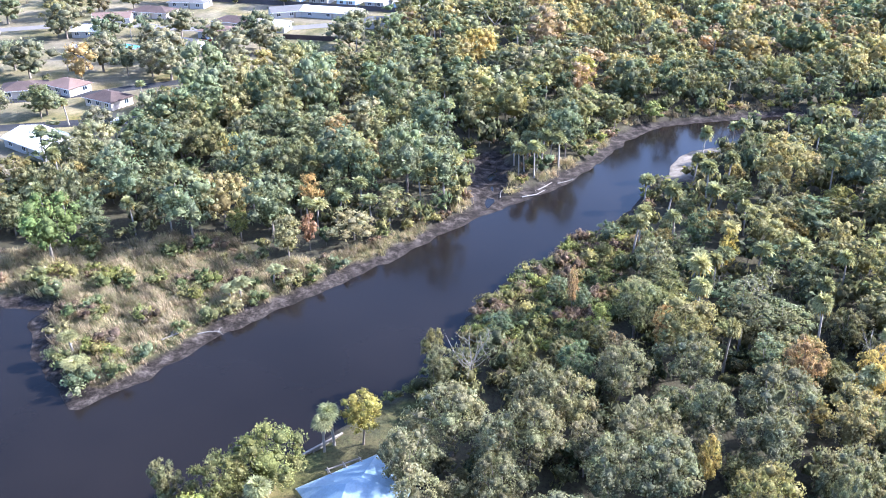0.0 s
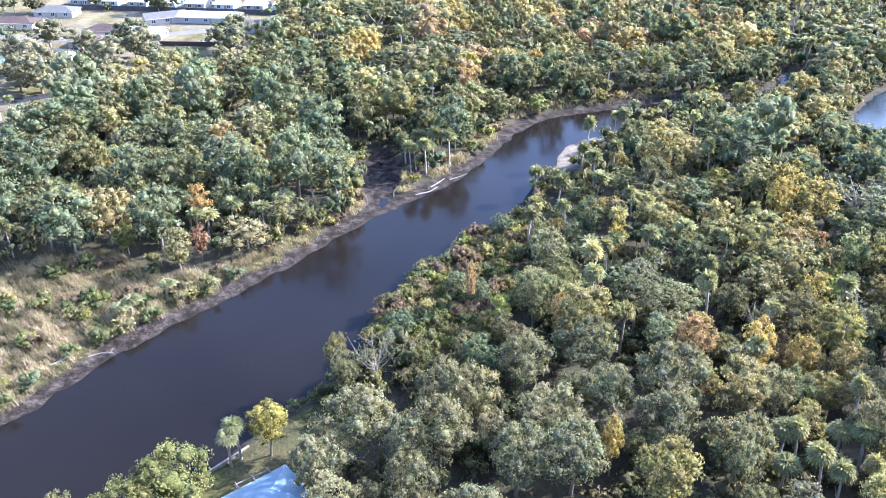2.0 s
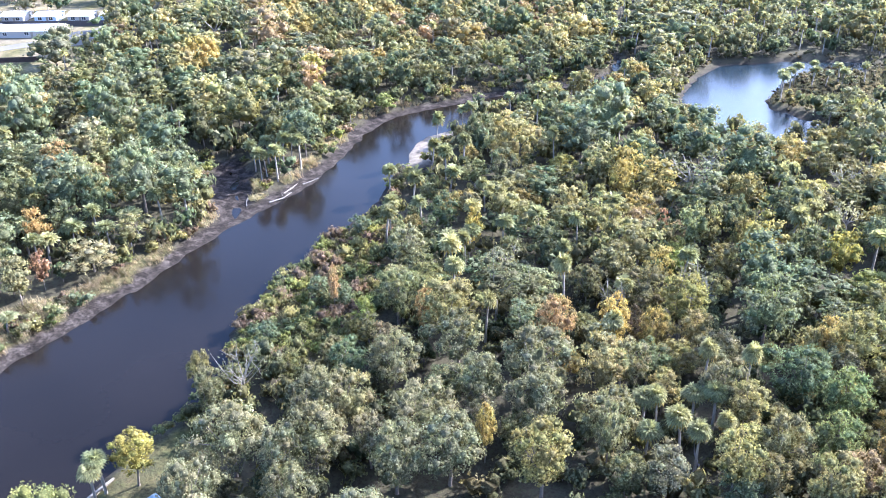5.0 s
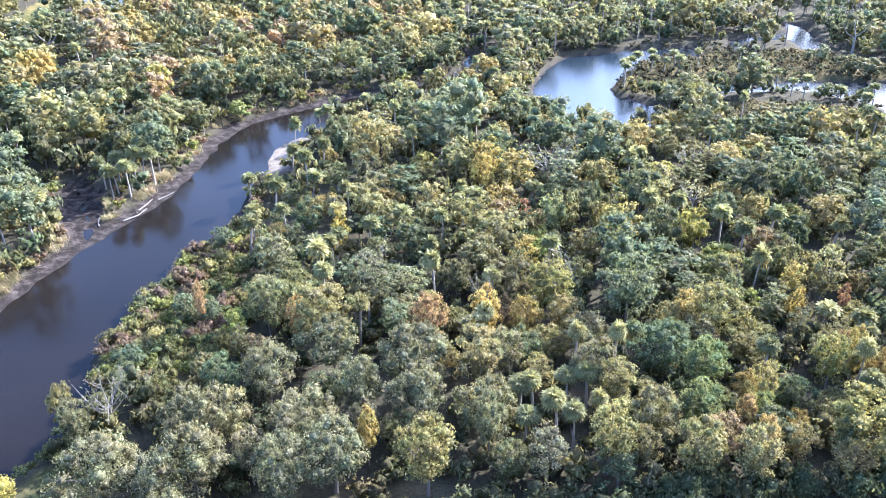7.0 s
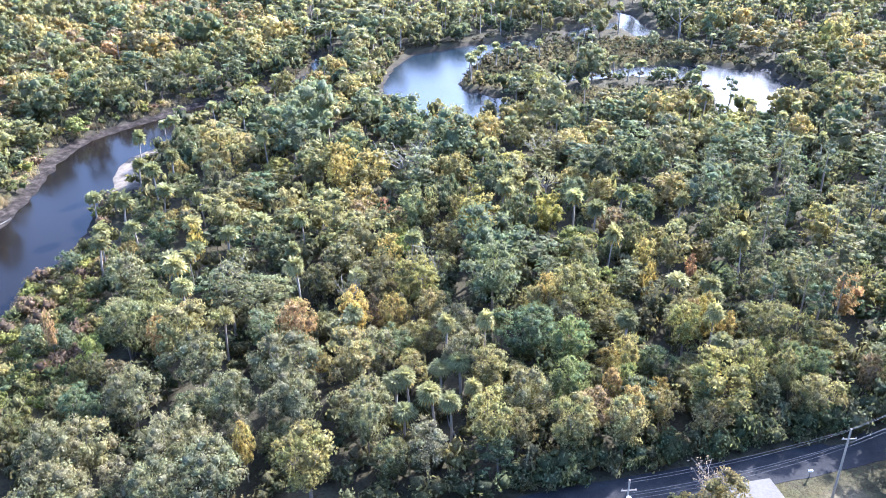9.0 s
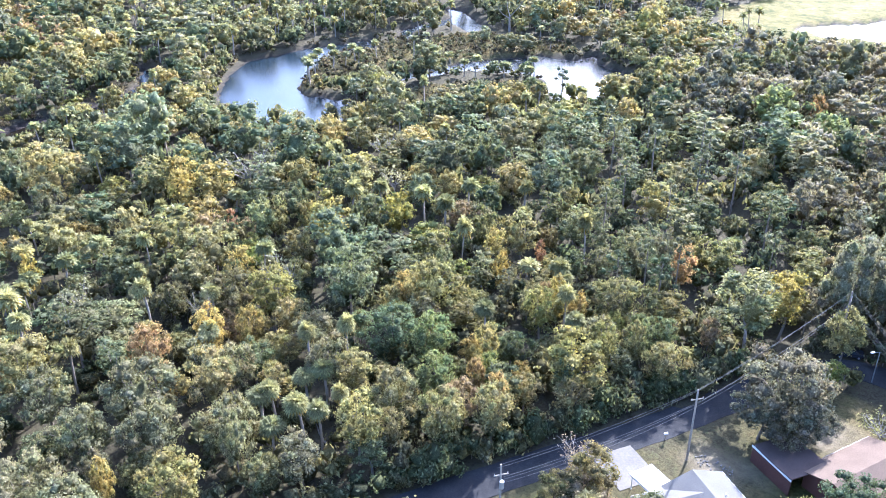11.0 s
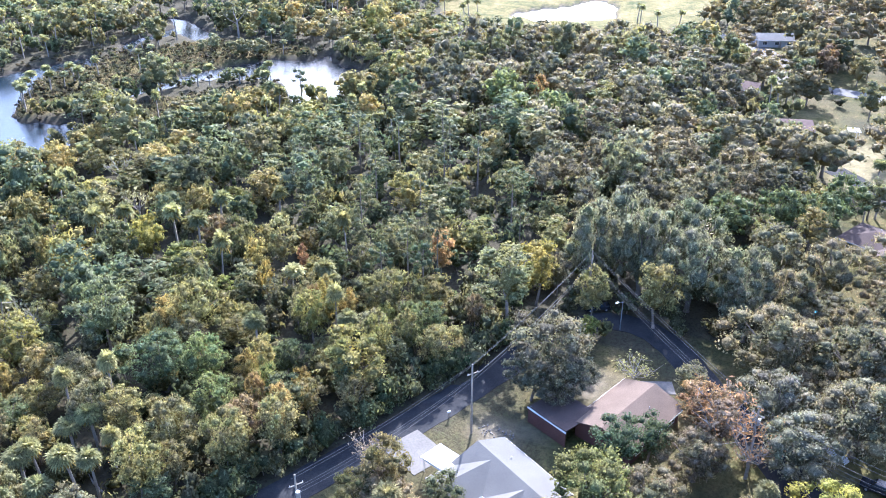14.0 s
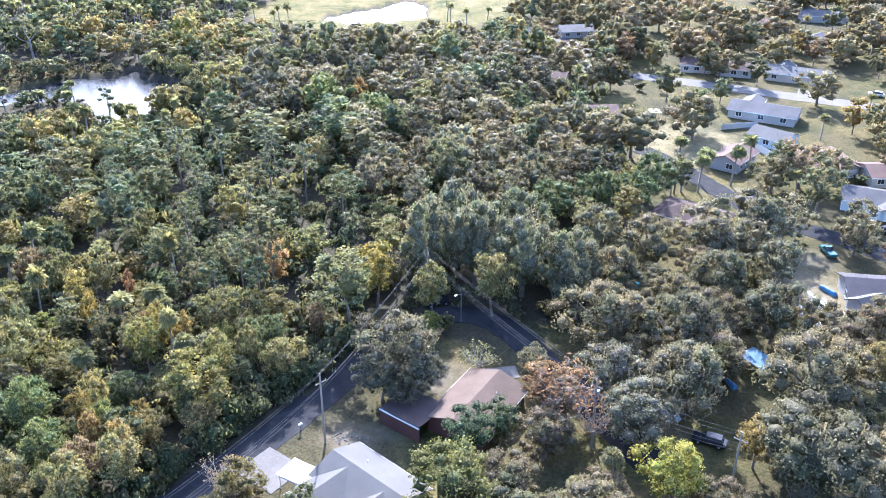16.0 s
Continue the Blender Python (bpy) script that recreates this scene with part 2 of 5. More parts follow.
CANAL = [(31, 390), (48, 384), (75, 440), (48, 440)]
LAWN_N = [(8, 366), (17, 368), (30, 388), (46, 440), (30, 440), (4, 378)]
RIVER_LAWN = [(-20, 91), (-10, 100), (-3, 103), (0, 96), (-5, 86), (-10, 78), (-20, 76), (-26, 84)]


def inside(poly, x, y):
    """Which of the points lie inside a closed line."""
    r = np.zeros(x.shape, bool)
    for (x0, y0), (x1, y1) in zip(poly, poly[1:] + poly[:1]):
        if y0 != y1:
            r ^= ((y0 > y) != (y1 > y)) & (x < (x1 - x0) * (y - y0) / (y1 - y0) + x0)
    return r


def away(line, x, y):
    """How far the points lie from a line."""
    best = np.full(x.shape, 1e9)
    for (x0, y0), (x1, y1) in zip(line, line[1:]):
        dx, dy = x1 - x0, y1 - y0
        u = np.clip(((x - x0) * dx + (y - y0) * dy) / (dx * dx + dy * dy), 0, 1)
        best = np.minimum(best, np.hypot(x - x0 - u * dx, y - y0 - u * dy))
    return best


def ripple(x, y, size, seed):
    """Smooth uneven values between about -1 and 1."""
    r = np.random.RandomState(seed)
    v = np.zeros(np.shape(x))
    for k in range(9):
        a, w, p = r.uniform(0, 6.28), 6.28 / size * r.uniform(0.5, 2.2), r.uniform(0, 6.28)
        v = v + np.sin((x * np.cos(a) + y * np.sin(a)) * w + p)
    return v / 4.0


WATERS = [RIVER_LEFT + RIVER_RIGHT, INLET, POND, CHANNEL, FAR_WATER, GOLF_POND, CANAL]
SHORE_LEFT = RIVER_LEFT[8:]


def shore(x, y):
    """The distance from the water's edge (minus: out in the water) and the breadth of the mud there."""
    d = np.full(np.shape(x), 1e9)
    wet = np.zeros(np.shape(x), bool)
    for w in WATERS:
        d = np.minimum(d, away(w + w[:1], x, y))
        wet |= inside(w, x, y)
    wob = ripple(x, y, 9, 3) * 0.5
    s = np.where(wet, -d, d) + wob
    left = away(SHORE_LEFT, x, y)
    right = away(RIVER_RIGHT[:23], x, y)
    wide = np.where(left < right, 3.6, 0.7) + ripple(x, y, 25, 4) * 0.9
    wide = np.where(x > 125, 0.7, wide)
    wide = np.where((away([(9, 172), (10, 200)], x, y) < 7), 3.5, wide)
    wide = np.where(away([(54, 190), (60, 200), (72, 208)], x, y) < 6, 7.0, wide)
    wide = np.where(away([(31, 160), (40, 170)], x, y) < 4, 4.0, wide)
    wide = np.where(away([(10, 178), (12, 198)], x, y) < 4.5, 5.0, wide)
    return s, wide


def height(x, y):
    s, wide = shore(x, y)
    z = np.where(s < 0, np.maximum(0.12 * s, -1.2), 0.11 * s)
    step = np.clip((s - wide) / 1.0, 0, 1)
    z = np.where(s > 0, z * (1 - step) + LAND * step, z)
    z = np.minimum(z, LAND)
    rough = ripple(x, y, 14, 5) * 0.12
    return np.where((s > wide + 2) & ~inside(HOOD_SE, x, y) & ~inside(HOOD_NW, x, y) & ~inside(GOLF, x, y), z + rough * 0.6, z + 0.03 * ripple(x, y, 2.5, 6) * (s > -1) * (s < wide))


def soft(mask_distance, breadth):
    return np.clip(mask_distance / breadth, 0, 1)


# ---- ground and water ----
gx = np.concatenate([[-4000, -2000, -1000, -600, -400, -320], np.arange(-270, -110, 8), np.arange(-110, 130, 1.6), np.arange(130, 290, 2.6), np.arange(290, 480, 6), [520, 600, 800, 1200, 2200, 4000]])
gy = np.concatenate([[-4000, -2000, -1000, -600, -350, -220], np.arange(-150, 60, 5), np.arange(60, 250, 1.6), np.arange(250, 440, 6), [470, 550, 700, 1000, 2000, 4000]])
GX, GY = np.meshgrid(gx, gy)
PX, PY = GX.ravel(), GY.ravel()
PZ = height(PX, PY)
ny, nx = GX.shape
ids = np.arange(nx * ny).reshape(ny, nx)
gq = np.stack([ids[:-1, :-1], ids[:-1, 1:], ids[1:, 1:], ids[1:, :-1]], -1).reshape(-1, 4)
gme = mesh_of("ground", np.stack([PX, PY, PZ], 1), gq, [GROUND], smooth=True)
S, WIDE = shore(PX, PY)
mud = np.clip((WIDE + 0.6 - S) / 0.8, 0, 1)
lawn = np.zeros(len(PX))
for poly in (HOOD_NW, HOOD_SE, GOLF, RIVER_LAWN):
    lawn = np.maximum(lawn, inside(poly, PX, PY) * 1.0)
# south-eastern lawns are cut back towards dark litter to paint in tree shade
lawn *= np.clip(0.6 + 0.5 * ripple(PX, PY, 30, 11), 0.2, 1) * np.where(inside(HOOD_SE, PX, PY), 0.75, 1.0)
lawn = np.maximum(lawn, inside(LAWN_SE, PX, PY) | inside(GOLF, PX, PY) | inside(LAWN_N, PX, PY))
lawn = np.maximum(lawn, 0.5 * (inside(MARSH, PX, PY) | inside(MEADOW, PX, PY) | inside(POND_MARSH, PX, PY) | inside(LOW_MARSH, PX, PY)))
sand = 0.3 * np.clip(1.4 - away([(57, 193), (62, 202), (74, 209)], PX, PY) / 5.0, 0, 1) * (S > -0.5)
for line, reach in (([(97, -12), (105, -10), (110, -15)], 4.0), ([(130, -46), (140, -46), (148, -42)], 6.0), ([(153, -36), (158, -44)], 4.0), ([(105, 19), (109, 18)], 3.0), ([(-71, 246), (-65, 246)], 4.0), ([(90, 30), (93, 27)], 2.5), ([(188, -30), (190, -36)], 3.0)):
    sand = np.maximum(sand, 0.22 * np.clip(1.3 - away(line, PX, PY) / reach, 0, 1) * (S > 6))
sand = np.maximum(sand, inside(HOOD_NW, PX, PY) * 0.22 * np.clip(0.6 + 0.6 * ripple(PX, PY, 24, 12), 0, 1))
sand = np.maximum(sand, 0.16 * inside(LAWN_SE, PX, PY))
ca = gme.attributes.new("cover", "FLOAT_COLOR", "POINT")
ca.data.foreach_set("color", np.stack([mud, lawn, np.clip(sand * 1.6, 0, 1), np.ones(len(PX))], 1).astype(np.float32).ravel())
tagged(new("ground", gme), "dark leaf-littered soil with muddy banks and dry lawns", "ground", kind="structure")
wme = mesh_of("water", [(-420, -120, 0), (480, -120, 0), (480, 445, 0), (-420, 445, 0)], [(0, 1, 2, 3)], [WATER])
tagged(new("water", wme), "still dark brown tidal river with muddy edges", "river", kind="structure")
POND_WATER = water_material("ruffled_pond_water", 0.24, 0.25, 0.8, (0.012, 0.022, 0.030))
pme = mesh_of("pond_water", [(122, 60, 0.02), (480, 60, 0.02), (480, 262, 0.02), (122, 262, 0.02)], [(0, 1, 2, 3)], [POND_WATER])
tagged(new("pond_water", pme), "wind-ruffled pond water that mirrors the bright sky", "pond", kind="structure")


# ---- roads and drives ----
def ribbon(name, line, breadth, mat, label, category, top=0.05, parent=None):
    """A strip of paving with thickness along a smoothed line."""
    pts = [Vector((*p, 0)) for p in line]
    fine = []
    for i in range(len(pts) - 1):
        p0, p1, p2, p3 = pts[max(i - 1, 0)], pts[i], pts[i + 1], pts[min(i + 2, len(pts) - 1)]
        for k in range(6):
            u = k / 6
            fine.append(0.5 * (2 * p1 + (p2 - p0) * u + (2 * p0 - 5 * p1 + 4 * p2 - p3) * u * u + (3 * p1 - p0 - 3 * p2 + p3) * u ** 3))
    fine.append(pts[-1])
    bm = bmesh.new()
    rows = []
    for i, p in enumerate(fine):
        d = (fine[min(i + 1, len(fine) - 1)] - fine[max(i - 1, 0)]).normalized()
        n = Vector((-d.y, d.x, 0)) * breadth / 2
        w = 1 + 0.03 * math.sin(i * 1.7)
        rows.append([bm.verts.new((p + n * w + Vector((0, 0, z)))) for z in (LAND - 0.2, LAND + top)] + [bm.verts.new((p - n * w + Vector((0, 0, z)))) for z in (LAND + top, LAND - 0.2)])
    for a, b in zip(rows, rows[1:]):
        for k in range(4):
            bm.faces.new((a[k], a[(k + 1) % 4], b[(k + 1) % 4], b[k]))
    bmesh.ops.recalc_face_normals(bm, faces=bm.faces)
    me = bpy.data.meshes.new(name)
    bm.to_mesh(me)
    bm.free()
    me.materials.append(mat)
    return tagged(new(name, me), label, category, kind="structure")


ROADS = {
    "near": ([(20, 76), (40, 64.5), (66, 52.2), (76, 47.5), (84, 43.6), (92, 39.7), (102, 35.6), (112, 31.4), (120, 27.6), (125.5, 22), (125.5, 15.5), (121, 9.6), (114, 4.5), (106, -2), (92, -12)], 5.4),
    "east": ([(214, -13), (208, -18), (200, -23.5), (192, -28.5), (184, -33.5), (176, -40), (168, -52), (160, -62), (150, -74)], 6.0),
    "far": ([(283, -12), (276, -36), (268, -59), (261, -82), (254, -110)], 7.5),
    "court": ([(345, 24), (322, 10), (310, 5), (294, 5), (283, -1), (283, -12)], 7.0),
    "north": ([(-160, 214), (-122, 222), (-104, 226), (-92, 228), (-80, 232)], 5.5),
    "northwest": ([(-190, 330), (-140, 345), (-100, 338), (-80, 336), (-58, 340), (-30, 352), (-10, 372)], 7.0),
    "west": ([(-190, 236), (-140, 244), (-112, 252), (-92, 262), (-70, 272)], 5.0),
}
for key, (line, breadth) in ROADS.items():
    if key in ("near", "east", "north", "west"):
        ribbon("road_" + key, line, breadth, ASPHALT, "worn grey asphalt residential road", "road")
    else:
        ribbon("road_" + key, line, breadth, CONCRETE, "sunlit pale grey residential street", "road")

# ---- trees ----
CUBE = np.array([(-1, -1, -1), (1, -1, -1), (1, 1, -1), (-1, 1, -1), (-1, -1, 1), (1, -1, 1), (1, 1, 1), (-1, 1, 1)], float)
CUBE_Q = [(0, 3, 2, 1), (4, 5, 6, 7), (0, 1, 5, 4), (1, 2, 6, 5), (2, 3, 7, 6), (3, 0, 4, 7)]


def ball(cuts):
    """A ball of four-cornered faces."""
    vs, qs = [], []
    for q in CUBE_Q:
        a, b, c, d = CUBE[list(q)]
        o = len(vs)
        for i in range(cuts + 1):
            for j in range(cuts + 1):
                u, v = i / cuts, j / cuts
                p = (a * (1 - u) + b * u) * (1 - v) + (d * (1 - u) + c * u) * v
                vs.append(p / np.linalg.norm(p))
        for i in range(cuts):
            for j in range(cuts):
                k = o + i * (cuts + 1) + j
                qs.append((k, k + cuts + 1, k + cuts + 2, k + 1))
    seen, ids = {}, []
    for p in vs:
        ids.append(seen.setdefault(tuple(np.round(p, 5)), len(seen)))
    return np.array(list(seen)), np.array(ids)[np.array(qs)]


BALL1, BALL2, BALL3 = ball(1), ball(2), ball(3)


def tube(path, radii, sides=5):
    """A tapered tube along a path."""
    path = np.asarray(path, float)
    vs, qs = [], []
    for i, (p, r) in enumerate(zip(path, radii)):
        d = path[min(i + 1, len(path) - 1)] - path[max(i - 1, 0)]
        d = d / (np.linalg.norm(d) + 1e-9)
        u = np.cross(d, (0.3, 0.9, 0.1))
        u /= np.linalg.norm(u)
        w = np.cross(d, u)
        for k in range(sides):
            a = 6.2832 * k / sides
            vs.append(p + r * (math.cos(a) * u + math.sin(a) * w))
        if i:
            o = len(vs) - 2 * sides
            qs += [(o + k, o + (k + 1) % sides, o + sides + (k + 1) % sides, o + sides + k) for k in range(sides)]
    return np.array(vs), np.array(qs)


def joined(pieces):
    """Several (corners, faces) as one."""
    vs, qs, o = [], [], 0
    for v, q in pieces:
        vs.append(v)
        qs.append(np.asarray(q) + o)
        o += len(v)
    return np.concatenate(vs), np.concatenate(qs)


def leaf_set(r, pos, nrm, size, slim=0.6, spread=0.9):
    """One small kite of leaves at each place, roughly facing its normal."""
    n = len(pos)
    nrm = nrm + spread * r.normal(size=(n, 3))
    nrm /= np.linalg.norm(nrm, axis=1, keepdims=True) + 1e-9
    t = np.cross(nrm, r.normal(size=(n, 3)))
    t /= np.linalg.norm(t, axis=1, keepdims=True) + 1e-9
    b = np.cross(nrm, t)
    s = (size * r.uniform(0.6, 1.35, n))[:, None]
    bend = nrm * s * 0.25
    k = r.uniform(-0.35, 0.35, (n, 1))
    v = np.stack([pos - t * s, pos + b * s * slim + t * s * k + bend, pos + t * s, pos - b * s * slim + t * s * k + bend], 1).reshape(-1, 3)
    return v, np.arange(4 * n).reshape(n, 4)


def crown(r, lobes, leaves, size, core=BALL2, core_size=0.78, slim=0.5, tone=0.3, low=-0.55, spread=0.6, core_shade=0.5):
    """A crown of leaf kites over many clumps, each with a rough inner mass tinted dark as painted shade. Returns
    corners, faces, tint.
    """
    pieces, tints = [], []
    area = np.array([l[1][0] * l[1][1] + l[1][0] * l[1][2] * 2 for l in lobes])
    share = np.maximum((leaves * area / area.sum()).astype(int), 3)
    for (c, rad), n in zip(lobes, share):
        c, rad = np.array(c, float), np.array(rad, float)
        hue = np.array([1 + r.uniform(-0.07, 0.09), 1.0, 1 + r.uniform(-0.12, 0.06)]) * r.uniform(0.8, 1.16)
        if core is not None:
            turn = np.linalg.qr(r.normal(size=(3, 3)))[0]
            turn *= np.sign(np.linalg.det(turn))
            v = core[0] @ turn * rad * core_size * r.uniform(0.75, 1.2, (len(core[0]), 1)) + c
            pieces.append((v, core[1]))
            # inner faces get a darker tint: shade between the leaves put into the colour
            tints.append(hue * (core_shade * r.uniform(0.85, 1.15, len(core[1])))[:, None])
        d = r.normal(size=(n * 3, 3))
        d /= np.linalg.norm(d, axis=1, keepdims=True)
        d = d[d[:, 2] > low][:n]
        pos = c + d * rad * r.uniform(0.42, 1.0, (len(d), 1)) ** 0.5 * 1.06
        keep = np.ones(len(d), bool)
        for c2, rad2 in lobes:
            if tuple(c2) != tuple(c):
                keep &= (((pos - c2) / rad2) ** 2).sum(1) > 0.42
        pos, d = pos[keep], d[keep]
        if len(pos):
            pieces.append(leaf_set(r, pos, d, size, slim, spread))
            tints.append(hue * r.uniform(1 - tone * 1.2, 1 + tone, len(pos))[:, None])
    v, q = joined(pieces)
    return v, q, np.concatenate(tints)


def lobes_for(r, n, wide, tall, base):
    """Clumps over the dome of a broad uneven crown that spans base to base + tall."""
    mid, half = base + tall * 0.5, tall * 0.5
    out = [((0, 0, mid - 0.06 * tall), (wide * 0.6, wide * 0.6, half * 0.72))]
    p1, p2 = r.uniform(0, 6.28, 2)
    for k in range(n):
        a = k * 2.39996 + r.uniform(-0.35, 0.35)
        z = 0.97 - 1.55 * (k + r.uniform(0.1, 0.9)) / n
        env = (1 + 0.20 * math.sin(a + p1) + 0.13 * math.sin(2 * a + p2)) * r.uniform(0.62, 0.9) * (1.0 if z > -0.1 else 0.82)
        flat = math.sqrt(1 - z * z)
        s = r.uniform(0.85, 1.55) * wide * 1.05 / math.sqrt(n) * (1.12 if z > 0 else 0.9)
        out.append(((math.cos(a) * flat * wide * env, math.sin(a) * flat * wide * env, mid + z * half * r.uniform(0.72, 0.98)), (s, s * r.uniform(0.85, 1.2), s * r.uniform(0.7, 0.95))))
    return out


def trunk_with_limbs(r, tall, thick, lobes, sides=6, lean=0.5):
    """A tapered trunk that forks into a limb for each lobe."""
    top = np.array([r.uniform(-lean, lean), r.uniform(-lean, lean), tall])
    mid = top * 0.5 + np.array([r.uniform(-lean, lean) * 0.5, r.uniform(-lean, lean) * 0.5, 0])
    pieces = [tube([(0, 0, -0.4), (0, 0, 0.3), mid, top], [thick * 1.5, thick, thick * 0.75, thick * 0.5], sides)]
    for c, rad in lobes:
        c = np.array(c, float)
        start = mid + (top - mid) * r.uniform(0.2, 1)
        pieces.append(tube([start, (start + c) / 2 + np.array([0, 0, -0.08 * tall]), c + (c - start) * 0.15], [thick * 0.42, thick * 0.28, thick * 0.08], 4))
    return pieces


def broadleaf(seed, level, wide=3.3, tall=9.0, base=1.2, n=28, size=0.15, leaves=2200, thick=0.2, tone=0.28, full=0.68):
    r = np.random.RandomState(seed)
    if level == 0:
        lobes = lobes_for(r, n, wide, tall, base)
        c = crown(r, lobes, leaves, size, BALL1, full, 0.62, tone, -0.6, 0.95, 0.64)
        t = trunk_with_limbs(r, base + tall * 0.45, thick, lobes[1:16:2] if wide > 5.3 else lobes[1:14:3])
    elif level == 1:
        lobes = lobes_for(r, int(n * 0.8), wide, tall + base * 0.5, base * 0.5)
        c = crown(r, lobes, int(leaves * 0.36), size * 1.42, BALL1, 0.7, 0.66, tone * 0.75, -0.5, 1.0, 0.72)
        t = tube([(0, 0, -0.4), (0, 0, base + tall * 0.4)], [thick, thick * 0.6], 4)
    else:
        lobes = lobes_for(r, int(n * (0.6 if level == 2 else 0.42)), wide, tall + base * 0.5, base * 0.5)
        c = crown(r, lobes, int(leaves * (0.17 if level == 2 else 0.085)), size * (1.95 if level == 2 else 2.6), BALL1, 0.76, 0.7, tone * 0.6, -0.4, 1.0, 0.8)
        t = tube([(0, 0, -0.4), (0, 0, base + tall * 0.3)], [thick, thick * 0.6], 3)
    return t, c


def cabbage_palm(seed, level, tall=7.0, wide=1.7):
    """A slim trunk under a ball of fan leaves, with a few dead ones hanging."""
    r = np.random.RandomState(seed)
    bend = r.uniform(-0.9, 0.9, 2)
    path = [(0, 0, -0.4), (bend[0] * 0.15, bend[1] * 0.15, tall * 0.35), (bend[0] * 0.5, bend[1] * 0.5, tall * 0.7), (bend[0], bend[1], tall)]
    t = tube(path, [0.24, 0.19, 0.17, 0.2], 6 if level == 0 else 4)
    head = np.array([bend[0], bend[1], tall + 0.15])
    n = (64, 40, 26, 18)[level]
    folds = (7, 4, 2, 2)[level]
    vs, qs, ts = [], [], []
    for k in range(n):
        z = 0.98 - 1.62 * (k + 0.5) / n
        a = k * 2.39996 + r.uniform(-0.3, 0.3)
        d = np.array([math.cos(a) * math.sqrt(1 - z * z), math.sin(a) * math.sqrt(1 - z * z), z])
        dead = z < -0.38
        reach = wide * r.uniform(0.85, 1.15) * (0.8 if dead else 1.0)
        side = np.cross(d, (0, 0, 1.0))
        side /= np.linalg.norm(side) + 1e-9
        up = np.cross(side, d)
        hub = head + d * reach * 0.42
        spread = (0.55 if level == 0 else 0.66) * wide * r.uniform(0.8, 1.15)
        tone = r.uniform(0.72, 1.22)
        colour = np.array((1.55, 1.2, 0.75)) * tone * 0.75 if dead else np.array((1.0, 1.0, 1.0)) * tone
        for f in range(folds):
            am = -1.5 + 3.0 * (f + 0.5) / folds
            half = 3.0 / folds * 0.42
            o = len(vs)
            droop = np.array([0, 0, -0.27 * wide]) * r.uniform(0.5, 1.3)
            way = lambda q: d * math.cos(q) + side * math.sin(q)
            tip = spread * r.uniform(0.9, 1.2)
            vs += [hub - d * reach * 0.2, hub + way(am - half) * tip * 0.6 + droop * 0.2 - up * 0.03, hub + way(am) * tip * 1.05 + droop, hub + way(am + half) * tip * 0.6 + droop * 0.2 + up * 0.05]
            qs.append((o, o + 1, o + 2, o + 3))
            ts.append(colour * r.uniform(0.75, 1.25))
    v = BALL1[0] * np.array([0.5, 0.5, 0.55]) * wide / 1.5 + head
    cv, cq = joined([(np.array(vs), np.array(qs)), (v, BALL1[1])])
    return t, (cv, cq, np.array(ts + [(0.5, 0.42, 0.3)] * len(BALL1[1])))


def slash_pine(seed, level, tall=15.0):
    """A tall bare trunk under a rounded open head of needle tufts."""
    r = np.random.RandomState(seed)
    lobes = []
    n = (15, 11, 8, 6)[level]
    for k in range(n):
        u = (k + r.uniform(0.2, 0.8)) / n
        a, z = k * 2.4 + r.uniform(-0.4, 0.4), tall * (0.6 + 0.38 * u)
        rr = 3.2 * math.sqrt(max(0.05, 1 - (1.5 * u - 0.55) ** 2)) * r.uniform(0.35, 0.95)
        s = r.uniform(0.85, 1.4) * (1 if level < 2 else 1.3)
        lobes.append(((math.cos(a) * rr, math.sin(a) * rr, z), (s, s, s * 0.85)))
    lobes.append(((0, 0, tall * 0.96), (0.9, 0.9, 0.9)))
    c = crown(r, lobes, (900, 420, 200, 110)[level], (0.16, 0.22, 0.3, 0.4)[level], BALL1, 0.58, 0.42, 0.22, -0.7, 1.0, 0.7)
    pieces = [tube([(0, 0, -0.4), (0.1, 0.1, tall * 0.5), (0, 0, tall * 0.95)], [0.22, 0.17, 0.06], 6 if level == 0 else 4)]
    if level == 0:
        return pieces + [tube([(0, 0, cc[2] - 0.7), cc], [0.07, 0.03], 4) for cc, rad in lobes[:-1:2]], c
    return joined(pieces), c


def mossy_oak(seed, level, wide=5.4, tall=10.3, base=0.2):
    """A broad live oak, its boughs hung with grey moss."""
    r = np.random.RandomState(seed)
    t, (v, q, c) = broadleaf(seed, level, wide, tall, base, 46, 0.14, 4300, 0.42, 0.2, 0.78)
    if level < 2:
        m = (130, 50)[level]
        pick = r.choice(len(v), m)
        p = v[pick] * np.array([0.97, 0.97, 1.0])
        s = r.uniform(0.05, 0.11, (m, 1)) * (1 if level == 0 else 1.6)
        a = r.uniform(0, 6.28, m)
        side = np.stack([np.cos(a), np.sin(a), 0 * a], 1) * s
        drop = np.stack([0 * a, 0 * a, -r.uniform(0.5, 1.3, m)], 1)
        mv = np.stack([p - side, p + side, p + side * 0.4 + drop, p - side * 0.4 + drop * 0.9], 1).reshape(-1, 3)
        v, q = joined([(v, q), (mv, np.arange(4 * m).reshape(m, 4))])
        c = np.concatenate([c, np.array((1.2, 1.1, 1.25)) * r.uniform(0.8, 1.15, (m, 1))])
    return t, (v, q, c)


